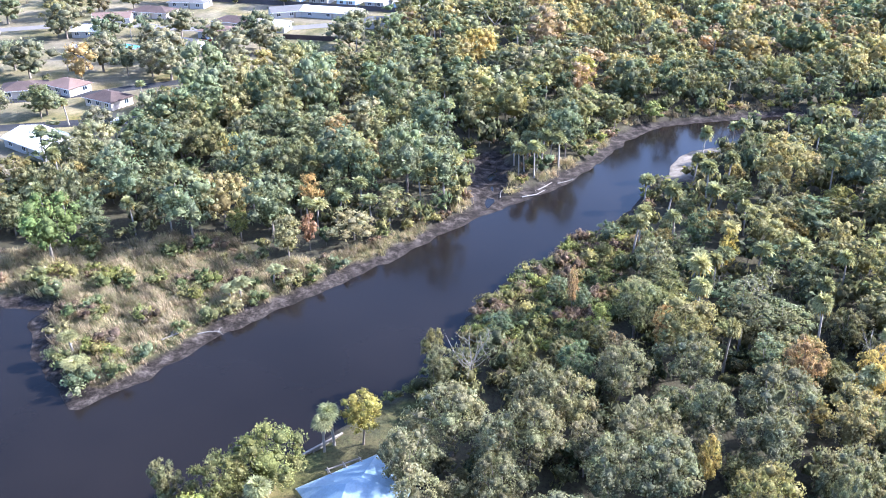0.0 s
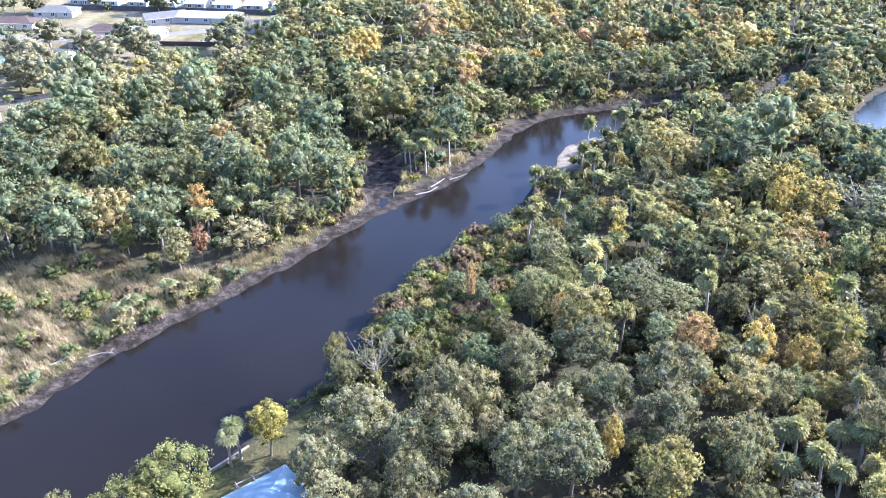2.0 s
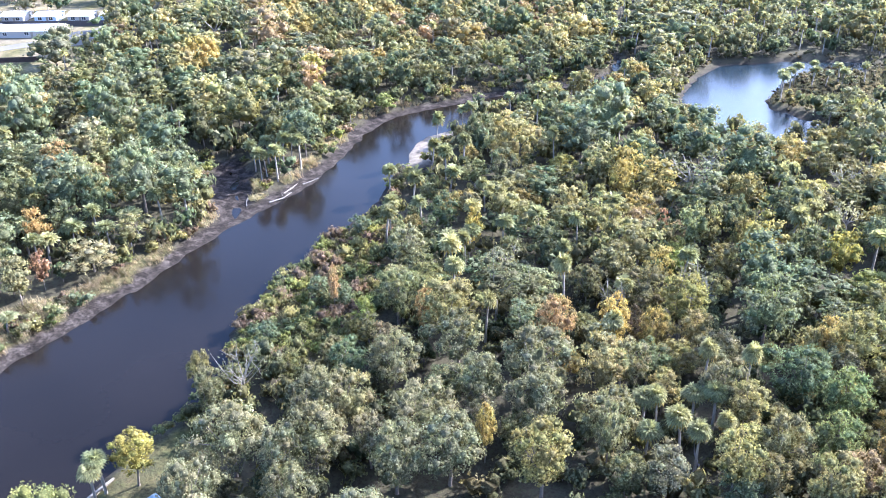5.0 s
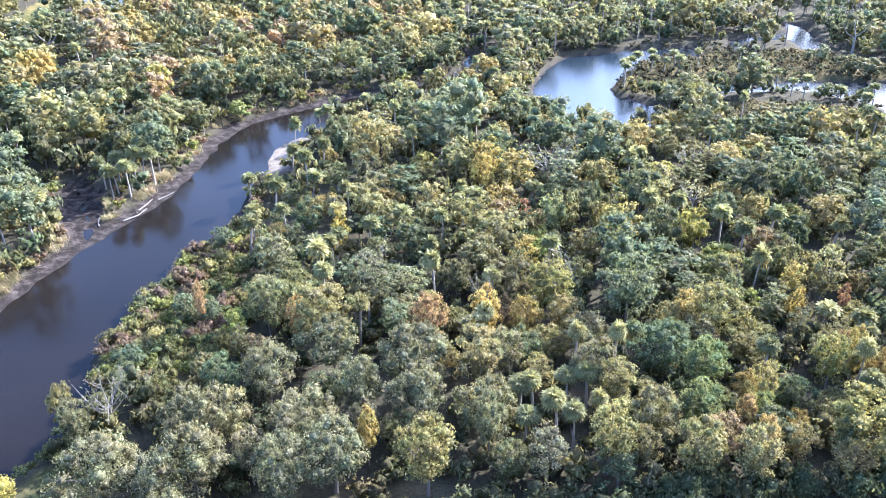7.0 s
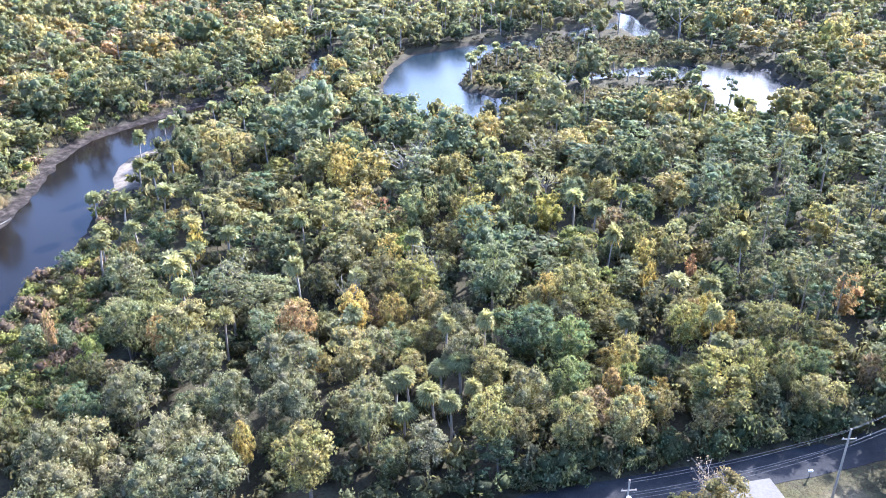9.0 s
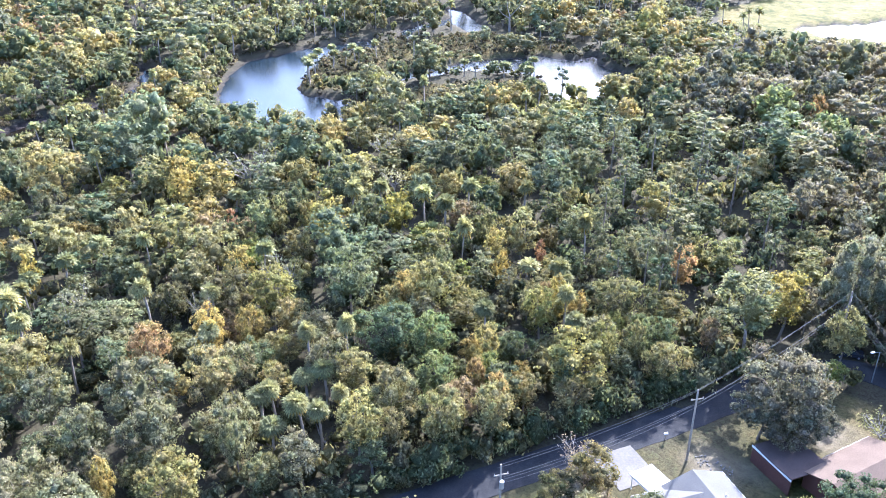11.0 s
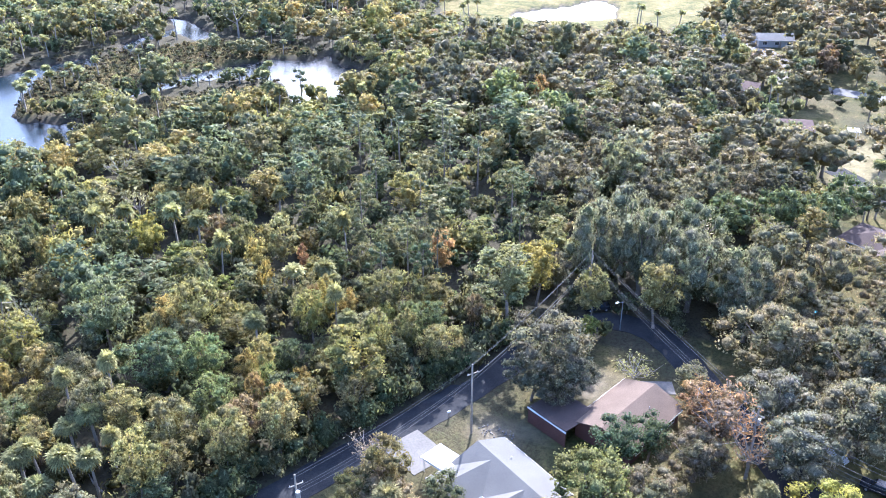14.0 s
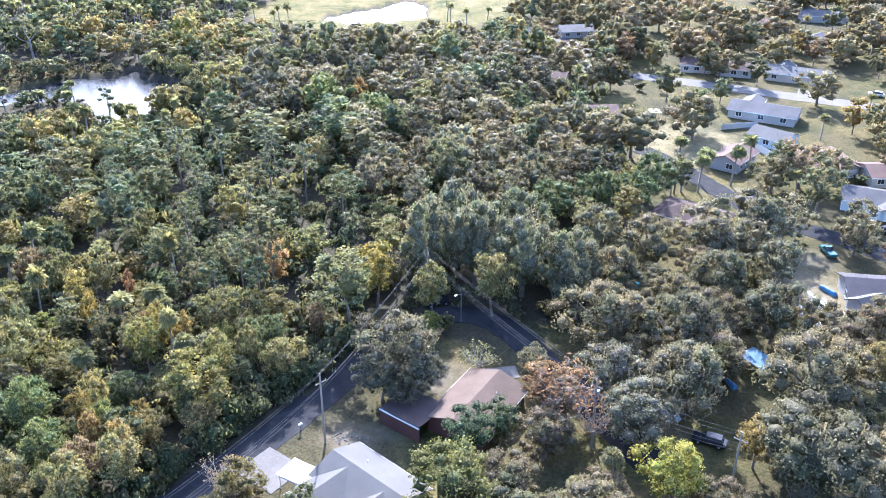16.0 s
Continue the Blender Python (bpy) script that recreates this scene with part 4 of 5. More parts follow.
box(bm, 1.1, -0.14, 5.83, 1.75, 0.14, 5.97)
bmesh.ops.bevel(bm, geom=list(bm.edges), offset=0.04, segments=1, affect="EDGES")
part("lamp_head", bm, TRIM, lamp, "pale lamp head")
CLEARED.append((123.6, 19.4, 2.5))


# ---- vehicles ----
PAINTS = {n: plain(n + "_car_paint", c, 0.25, 2.0, 0.05, metal=0.1) for n, c in (("white", (0.7, 0.7, 0.7)), ("black", (0.03, 0.03, 0.035)), ("silver", (0.42, 0.43, 0.45)), ("blue", (0.08, 0.15, 0.3)), ("teal", (0.05, 0.15, 0.16)), ("red", (0.3, 0.05, 0.04)))}


def car(x, y, turn, colour, pickup=False):
    """A parked car, about 4.6 m long, nose along its x."""
    word = "pickup truck" if pickup else "car"
    e = thing("pickup_truck" if pickup else "car", pose(x, y, LAND + 0.07, 0, 0, turn), colour + " parked " + word + " with dark windows", word, "parked cars")
    CLEARED.append((x, y, 3.0))
    bm = bmesh.new()
    box(bm, -2.3, -0.9, 0.3, 2.3, 0.9, 0.92)
    bmesh.ops.bevel(bm, geom=list(bm.edges), offset=0.13, segments=2, affect="EDGES")
    part("body", bm, PAINTS[colour], e)
    x0, x1 = (-0.4, 1.2) if pickup else (-1.9, 1.1)
    bm = bmesh.new()
    vs = box(bm, x0, -0.8, 0.9, x1, 0.8, 1.5)
    for v in vs:
        if v.co.z > 1.2:
            v.co.x += 0.25 if v.co.x < (x0 + x1) / 2 else -0.55
            v.co.y *= 0.84
    bmesh.ops.bevel(bm, geom=list(bm.edges), offset=0.05, segments=1, affect="EDGES")
    part("cabin", bm, GLASS_DARK, e, "dark tinted windows")
    bm = bmesh.new()
    box(bm, x0 + 0.3, -0.64, 1.49, x1 - 0.6, 0.64, 1.54)
    part("roof", bm, PAINTS[colour], e)
    for wx in (-1.4, 1.4):
        for wy in (-0.82, 0.82):
            bm = bmesh.new()
            rod(bm, (wx, wy - 0.1, 0.33), (wx, wy + 0.1, 0.33), 0.33, 0.33, 12)
            w = part("wheel", bm, TYRE, e, "black tyre")
            bm = bmesh.new()
            rod(bm, (wx, wy - 0.108, 0.33), (wx, wy + 0.108, 0.33), 0.18, 0.18, 8)
            part("rim", bm, STEEL, w, "grey wheel rim")
    return e


for cx_, cy_, ct_, cc_, pk_ in ((175.2, -58.3, 60, "white", False), (172.6, -61.5, 60, "black", True), (136.0, -46.3, -20, "silver", True), (98.4, -19.6, 75, "black", False), (272.5, -84.5, 70, "white", False), (137.8, -42.8, 20, "white", False),
                                (357, -54, 30, "silver", False), (-113.6, 240.6, 10, "blue", False), (-80, 234, 20, "white", False), (-88, 318, -20, "red", False), (367, -105, 80, "white", False), (128.5, 24.5, -60, "black", False), (161, -48, 15, "teal", True)):
    car(cx_, cy_, ct_, cc_, pk_)
CLEARED += [(161, -48, 2.5), (140, -43, 4.0), (133, -45, 3.5), (146, -43, 3.0)]


# ---- the woods ----
GREENS = [(0.215, 0.22, 0.115), (0.18, 0.20, 0.115), (0.24, 0.235, 0.11), (0.155, 0.185, 0.105), (0.21, 0.215, 0.125)]
OLIVES = [(0.27, 0.25, 0.13), (0.235, 0.225, 0.135), (0.30, 0.275, 0.13)]
AUTUMN = [(0.32, 0.28, 0.125), (0.34, 0.285, 0.115), (0.31, 0.245, 0.15), (0.29, 0.27, 0.12)]
BRIGHTS = [(0.27, 0.31, 0.10), (0.31, 0.31, 0.11)]
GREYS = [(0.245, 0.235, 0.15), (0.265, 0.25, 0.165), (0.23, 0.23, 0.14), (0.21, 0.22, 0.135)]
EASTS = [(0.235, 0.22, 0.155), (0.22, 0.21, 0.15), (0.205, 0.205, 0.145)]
PALMS = [(0.27, 0.27, 0.135), (0.29, 0.285, 0.14), (0.245, 0.255, 0.13)]


R = np.random.RandomState(77)
OPEN_GROUND = list(CLEARED)


def crowned(kind, x, y, rad, tall, colour, clear=0.75):
    """One tree of a given crown radius and height, with room round it."""
    if kind == "hardwood_tree" and rad > 0.40 * tall:
        kind = "spreading_tree"
    wide, full = SIZES[kind]
    if kind == "live_oak":
        colour = (colour[0] * 1.2, colour[1] * 1.18, colour[2] * 1.08)
    plant(kind, x, y, rad / wide, tall / full, colour, R)
    CLEARED.append((x, y, rad * clear))


# trees that stand out by their colour or size: x, y, radius of the crown
GOLD_TREES = ((61.1, 99, 2.9), (65.7, 95.7, 2.3), (78, 113.3, 2.5), (89.3, 84.1, 2.4), (106.9, 77.6, 1.6), (94.3, 154.8, 4.1), (110.7, 106.2, 3.2), (-49.8, 187.1, 3), (52.4, 139.6, 1.6), (33.2, 82.5, 1.6),
              (126, 34.8, 4.1), (104, 64.1, 2.2), (112.5, 83.4, 2.1), (89.8, 149, 3.4), (41.4, 249.6, 5), (12, 275, 6))
ORANGE_TREES = ((52.2, 101.9, 3.2), (-25.4, 198.6, 3.6), (-27.8, 164.1, 2.6), (78.2, 60.5, 1.8), (77.3, 56.2, 2), (127.4, 53.6, 2.6), (22.1, 125.9, 1.1), (34.3, 112.6, 2.2), (39.3, 241.6, 4.4), (103, 65.7, 1.5), (231, 66.6, 2.3), (-113.1, 262.8, 5))
RED_TREES = ((-26.3, 150.4, 1.7), (90.1, 132.3, 1.1), (118, 77, 1.2))
OLIVE_TREES = ((77.8, 120.7, 4.4), (98.8, 113.3, 4.6), (118.7, 82.1, 3.2), (98.9, 63.9, 3.2), (89.5, 52, 4.7), (117.4, 123.7, 3.9), (37, 108.4, 5.4), (53.1, 88.1, 3.8), (37.5, 73.7, 4.2), (85.3, 64.1, 2.4), (73.6, 99.8, 4.2),
               (123, 24.5, 3.2), (76.5, 128, 4.1), (97, 51.1, 2.6), (126.4, 14.4, 3.9), (60, 66, 3.4), (68.5, 58.5, 3.2), (74, 54.5, 2.8))
BRIGHT_TREES = ((82.4, 72.5, 3.5), (75.1, 65.5, 3.2), (218.2, 72.5, 7), (211, 57.8, 5.6), (-75.8, 146.6, 6.4), (-76.1, 133, 4.4), (81, 60.5, 2.2), (104, 48.5, 2.6))
GREY_TREES = ((45.1, 93.5, 6), (25.7, 87.8, 4.6), (16.5, 93.8, 4.4), (27.4, 79.9, 4.8), (25.7, 101.3, 4.2), (68.2, 67.4, 3.8), (67.6, 80.1, 3.5), (1.2, 90.4, 5.2), (11.3, 87, 5), (20.4, 80.6, 4.3), (-4.5, 82.6, 3.8), (13.7, 97, 3.6),
              (6.5, 78.6, 3.6), (36.7, 103.5, 4.4), (42.7, 86, 4.4), (50, 79, 4), (36, 92, 4.2), (58, 90, 3.2))
TALL_TREES = ((92.6, 104.4, 5.6), (83.7, 91.7, 5.2), (120.4, 147.6, 6.2), (103.8, 181.6, 7.6), (92.2, 172.7, 6.4), (116.7, 160.6, 6.6), (142.3, 90.6, 5), (-34.1, 154.3, 5), (-50.2, 153.7, 5.4), (-8.1, 178.3, 7), (-23.2, 178.3, 6), (-34.8, 228.2, 7.4),
              (-14.3, 223.1, 7.4), (-68, 168.6, 5.6), (-68.5, 238.8, 9), (30.4, 200, 5), (-3.4, 204.8, 6), (-43.4, 178.3, 5), (-65.6, 185.3, 5.4))
for places, tone, top in ((GOLD_TREES, (0.42, 0.34, 0.11), 1.0), (ORANGE_TREES, (0.41, 0.285, 0.14), 1.0), (RED_TREES, (0.38, 0.23, 0.13), 0.8), (OLIVE_TREES, (0.33, 0.30, 0.125), 1.0), (BRIGHT_TREES, (0.225, 0.26, 0.11), 0.9)):
    for x, y, rad in places:
        crowned("hardwood_tree", x, y, rad, top * (8.6 + rad), tuple(np.array(tone) * R.uniform(0.85, 1.12) * (R.uniform(0.95, 1.05), 1.0, R.uniform(0.85, 1.2))))
for x, y, rad in GREY_TREES:
    crowned("spreading_tree", x, y, rad * 1.06, 7.4 + rad * 0.75, tuple(np.array((0.25, 0.24, 0.14)) * R.uniform(0.85, 1.15)), 0.7)
for x, y, rad in TALL_TREES:
    crowned("hardwood_tree", x, y, rad, 10.6 + rad * 0.95, tuple(np.array((0.20, 0.225, 0.135)) * R.uniform(0.85, 1.15)), 0.8)
for x, y, rad, tall in ((205.8, 130.4, 3.8, 12.0), (161, 169, 4.4, 12.0), (168, 91.5, 4.6, 15.5), (172, 83, 4.4, 15.0), (161, 67, 4.2, 15.5), (174, 71, 4.4, 15.0), (166, 61, 4.2, 15.5), (145.5, 93, 4.0, 15.0), (163, 119, 4.2, 14.0), (150, 78, 4.0, 15.0), (184, 77, 4.2, 15.0)):
    crowned("slash_pine", x, y, rad, tall, (0.20, 0.21, 0.125))
crowned("hardwood_tree", 58.5, 229.5, 3.2, 5.6, (0.24, 0.27, 0.10))
# oaks and other single trees near the houses
OAKS_SE = ((117.9, -5.3, 7.6), (118.2, -16.6, 7.2), (104.5, -16.5, 6.8), (107.5, -33.8, 8.6), (89.9, -30.5, 8.8), (154.3, -23.2, 6.6), (150.7, -3, 6.2), (147.5, -12.4, 6.4), (161.3, -33.5, 7.2), (207.7, -10.2, 8.2),
           (210.1, 26.9, 8.6), (208.1, 12.2, 8), (176.8, 14.8, 5.6), (224, -26.4, 8), (206.3, -1.9, 7), (143.8, 8.4, 4.6), (150.2, 30, 4.8), (127.6, -15.6, 4.8), (135, -6, 5.6), (128, 0, 5.2), (136, -24, 6), (126, -32, 6.4), (190, 6, 7), (190, 24, 7.4))
for x, y, rad, tall in ((103.4, 25.6, 7.2, 12.6), (99.6, 27.4, 4.2, 8.0), (102.0, 21.8, 4.2, 8.2), (107.6, 24.2, 4.4, 8.6), (98.8, 23.8, 3.6, 6.6)):
    crowned("spreading_tree", x, y, rad, tall, (0.205, 0.195, 0.145), 0.7)
for x, y, rad in OAKS_SE:
    crowned("live_oak", x, y, rad, 7.0 + rad * 0.72, tuple(np.array((0.20, 0.186, 0.135)) * R.uniform(0.85, 1.12)), 0.7)
for x, y, rad in ((170.2, -2.6, 5.2), (171.4, -9.6, 5.2), (163, 7.5, 6), (232, -28, 5), (182, -14, 5)):
    crowned("hardwood_tree", x, y, rad, 11.0, (0.15, 0.185, 0.095))
for x, y, rad, tall in ((-70, 282, 7, 12), (-86.8, 268, 7.5, 12), (-62, 300, 6.5, 11), (-94, 272, 6, 11), (-90, 214, 5, 9), (-112, 278, 7, 12), (-98, 292, 7, 12)):
    crowned("live_oak", x, y, rad, tall, (0.19, 0.19, 0.14), 0.7)
# a stand of leafless trees behind the turning circle
for x, y in ((147.1, 16.2), (151.4, 14.2), (144.0, 18.7), (149.7, 11.7)):
    crowned("bare_tree", x, y, 4.0, 11.5, (0.36, 0.325, 0.285), 1.0)
crowned("bare_tree", 98.5, 0.5, 5.4, 11.0, (0.40, 0.24, 0.13))
for x, y, rad, tall, c in ((99.8, 4.0, 3.4, 10.5, (0.40, 0.25, 0.14)), (97.0, 1.0, 3.2, 9.5, (0.33, 0.25, 0.19)), (101.5, 0.5, 3.0, 9.0, (0.36, 0.25, 0.16))):
    crowned("slender_tree", x, y, rad, tall, c)
crowned("bare_tree", 108.9, 14.2, 3.4, 5.5, (0.42, 0.38, 0.16))
# tall oaks that shade the turning circle
for x, y, rad, tall in ((134, 10, 6.5, 15.5), (137, 19, 6.0, 16.5), (136, 28, 6.0, 16.0), (145, 13, 6.5, 16), (146, 24, 6.5, 16.5), (133, 2, 6.0, 14)):
    crowned("live_oak", x, y, rad, tall, (0.21, 0.215, 0.155), 0.7)
crowned("live_oak", 97, -9, 6.0, 10.0, (0.25, 0.235, 0.19), 0.7)
crowned("live_oak", 106, -6, 5.6, 9.5, (0.25, 0.235, 0.19), 0.7)
for x, y, rad, tall in ((153, -31, 5.5, 9.5), (160, -37, 5.0, 9.0), (166, -40, 5.5, 9.5), (147, -36, 5.0, 9.0), (152, -25, 5.5, 10.0)):
    crowned("live_oak", x, y, rad, tall, (0.235, 0.22, 0.165), 0.7)
crowned("bare_tree", 94.5, -3.5, 4.0, 9.5, (0.36, 0.22, 0.13))
crowned("hardwood_tree", 77.6, 13.2, 6.6, 11.5, (0.23, 0.22, 0.09))
crowned("hardwood_tree", 89.0, 12.5, 3.4, 9.5, (0.11, 0.145, 0.09))
crowned("hardwood_tree", 92.2, 9.0, 3.0, 8.5, (0.11, 0.145, 0.09))
crowned("hardwood_tree", 85.5, -13.6, 4.6, 9.5, (0.40, 0.38, 0.10))
crowned("hardwood_tree", -11.0, 92.6, 3.0, 8.6, (0.40, 0.36, 0.10))
crowned("hardwood_tree", -22.5, 83.2, 5.6, 10.0, (0.27, 0.27, 0.10))
crowned("hardwood_tree", -27, 79, 4.0, 9.0, (0.30, 0.27, 0.11))
crowned("bare_tree", 76.5, 42.2, 2.8, 6.5, (0.34, 0.27, 0.2))
for x, y in ((9.5, 119), (20, 131), (24, 127), (33, 153)):
    crowned("hardwood_tree", x, y, 2.3, 5.0, (0.19, 0.22, 0.14))
# the uneven edge of the woods along the near road
for k in range(13):
    u = k / 12
    x, y = 60 + 56 * u, 63.5 - 24 * u
    crowned(("slender_tree", "hardwood_tree")[k % 2], x + R.uniform(-1.5, 1.5), y + R.uniform(-0.5, 3), R.uniform(1.7, 3.0), R.uniform(6, 10.5), tuple(np.array(((0.20, 0.21, 0.12), (0.29, 0.26, 0.13), (0.19, 0.21, 0.11), (0.27, 0.22, 0.14))[k % 4]) * R.uniform(0.85, 1.2)), 0.55)
for k in range(70):
    u = R.uniform()
    s = R.uniform(0.8, 1.9)
    plant("shrub", 58 + 56 * u + R.uniform(-0.5, 0.5), 59.6 - 24.2 * u + R.uniform(-0.6, 2.6), s, s * R.uniform(0.8, 1.6), tuple(np.array(((0.19, 0.21, 0.11), (0.26, 0.24, 0.13), (0.16, 0.19, 0.10))[k % 3]) * R.uniform(0.8, 1.2)), R)
PALMS_WEST = ((-30.3, 165.7), (-27.6, 158.6), (-26, 160), (-21.8, 163.7), (-17.2, 165.7), (-15.1, 162), (-9.7, 166.3), (-4.8, 170.3), (15.1, 193.5), (20.9, 198), (18, 189), (19.5, 191.5), (22.5, 192), (17.5, 196), (24, 195), (26.5, 198), (21.5, 187.5), (28, 194), (-38, 131), (-36.4, 132.5), (-31.2, 137.2), (-59.5, 114.4), (-62, 112.5), (-57, 110), (-16.2, 91.1), (-15, 92.4), (-24, 92), (-22.5, 91.5))
PALMS_EAST = ((39, 152), (45.8, 152), (51, 138), (57.8, 138), (66, 139), (44.7, 173.4), (75, 209.7), (77.4, 208.4), (90.5, 212.8), (56, 164.3), (45, 134.6), (52.6, 74.5), (63, 79.4), (65.5, 78), (59.2, 97.6), (55, 88.3), (55, 79.7), (57.3, 79.5), (57.8, 74.3), (58.4, 71.4), (56.8, 88.7), (113, 70), (111, 67), (83.3, 114), (68, 108), (81.5, 139))
PALMS_POND = ((208, 181), (212.6, 178), (211.8, 171.6), (212.7, 167.8), (219, 161), (225.6, 153.7), (215.4, 149), (234, 150.6), (186, 213.4), (194, 214), (190, 210), (182, 210), (166.4, 192.3), (207, 206.6), (198, 206), (202, 212), (176, 207), (180, 211.5), (228, 163), (196, 192), (205, 186))
PALMS_STREET = ((201.5, -21.6), (193.3, -25.9), (188, -25.2), (187.5, -21.4), (204, -38.5), (193, -33), (-103, 224.8), (-83, 206.2), (-76.2, 198.4), (-98.7, 198), (347, 60), (352, 62), (349, 45), (340, 52))
for x, y in PALMS_WEST + PALMS_EAST + PALMS_POND + PALMS_STREET:
    plant("cabbage_palm", x, y, R.uniform(0.95, 1.25), R.uniform(0.8, 1.2) * (0.5 if x < -30 and y < 140 else 0.8 if x > 160 and y > 140 else 1.0), tuple(np.array((0.27, 0.27, 0.135)) * R.uniform(0.85, 1.15)), R)
    CLEARED.append((x, y, 1.6))


def clear_of(x, y, roads=2.0, room=0.0):
    """Which places are free of houses, roads and single trees, with room for a crown."""
    ok = np.ones(np.shape(x), bool)
    for cx, cy, rad in CLEARED:
        ok &= np.hypot(x - cx, y - cy) > rad + room
    for line, breadth in ROADS.values():
        ok &= away(line, x, y) > breadth / 2 + roads
    return ok


def scatter(step, seed, x0=-250, x1=460, y0=-120, y1=430):
    r = np.random.RandomState(seed)
    xs, ys = np.meshgrid(np.arange(x0, x1, step), np.arange(y0, y1, step * 0.87))
    xs = xs + (np.arange(xs.shape[0]) % 2)[:, None] * step * 0.5
    xs = xs + r.uniform(-0.42, 0.42, xs.shape) * step
    ys = ys + r.uniform(-0.42, 0.42, xs.shape) * step
    xs, ys = xs.ravel(), ys.ravel()
    far = np.hypot(xs, ys)
    az = np.degrees(np.arctan2(xs, ys))
    ok = (far > 66) & (far < 440) & (az > -34) & (az < 114)
    return xs[ok], ys[ok], r


def choose(r, options):
    w = np.array([o[0] for o in options], float)
    return options[r.choice(len(options), p=w / w.sum())]


def spaced(seed):
    """Places for trees of uneven size, big ones pushing the others away: x, y, breadth of the crown."""
    r = np.random.RandomState(seed)
    xs, ys, R0 = scatter(2.1, seed)
    shuffle = r.permutation(len(xs))
    cells, out = {}, []
    for i in shuffle:
        x, y = xs[i], ys[i]
        far = math.hypot(x, y)
        u = r.uniform()
        rad = r.uniform(1.5, 2.2) if u < 0.22 else r.uniform(2.3, 3.5) if u < 0.74 else r.uniform(3.5, 5.0)
        if far > 165:
            rad = r.uniform(2.6, 3.6) if u < 0.3 else r.uniform(3.6, 4.8) if u < 0.72 else r.uniform(4.8, 6.6)
        cx, cy = int(x // 7), int(y // 7)
        if all(math.hypot(x - a, y - b) > (0.88 if far < 165 else 0.8) * (rad + c) for dx in (-2, -1, 0, 1, 2) for dy in (-2, -1, 0, 1, 2) for a, b, c in cells.get((cx + dx, cy + dy), ())):
            cells.setdefault((cx, cy), []).append((x, y, rad))
            out.append((x, y, rad))
    out = np.array(out)
    return out[:, 0], out[:, 1], out[:, 2], R0


sx, sy, breadth, R = spaced(21)
S, WIDE = shore(sx, sy)
wood = (S > WIDE + 0.75 * breadth) & clear_of(sx, sy, 2.0, 0.5 * breadth)
for poly in (MARSH, MEADOW, POND_MARSH, LOW_MARSH, HOOD_NW, HOOD_SE, LAWN_SE, GOLF, RIVER_LAWN, LAWN_N):
    wood &= ~inside(poly, sx, sy)
clump = ripple(sx, sy, 38, 31)
patch = ripple(sx, sy, 60, 32)
NORTH = [(-260, 130), (0, 160), (60, 226), (120, 236), (150, 262), (160, 430), (-260, 430)]
in_north = inside(NORTH, sx, sy)
edge_east = np.where(in_north, 99, np.minimum(away(RIVER_RIGHT[3:17], sx, sy), 0.6 * away([(337, 140), (326, 98), (342, 50), (400, 20)], sx, sy)))
edge_pond = np.minimum(away(POND + POND[:1], sx, sy), away(CHANNEL + CHANNEL[:1], sx, sy))
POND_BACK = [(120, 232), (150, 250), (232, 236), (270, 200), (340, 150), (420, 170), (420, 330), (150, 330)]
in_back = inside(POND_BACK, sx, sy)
OAKS = [(-12, 92), (4, 112), (34, 100), (60, 70), (50, 58), (0, 60), (-8, 80)]
in_oaks = inside(OAKS, sx, sy)
PINES = [(112, 62), (150, 110), (190, 120), (200, 60), (150, 40), (118, 46)]
in_pines = inside(PINES, sx, sy)
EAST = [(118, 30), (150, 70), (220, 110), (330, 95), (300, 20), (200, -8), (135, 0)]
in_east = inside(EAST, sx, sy)
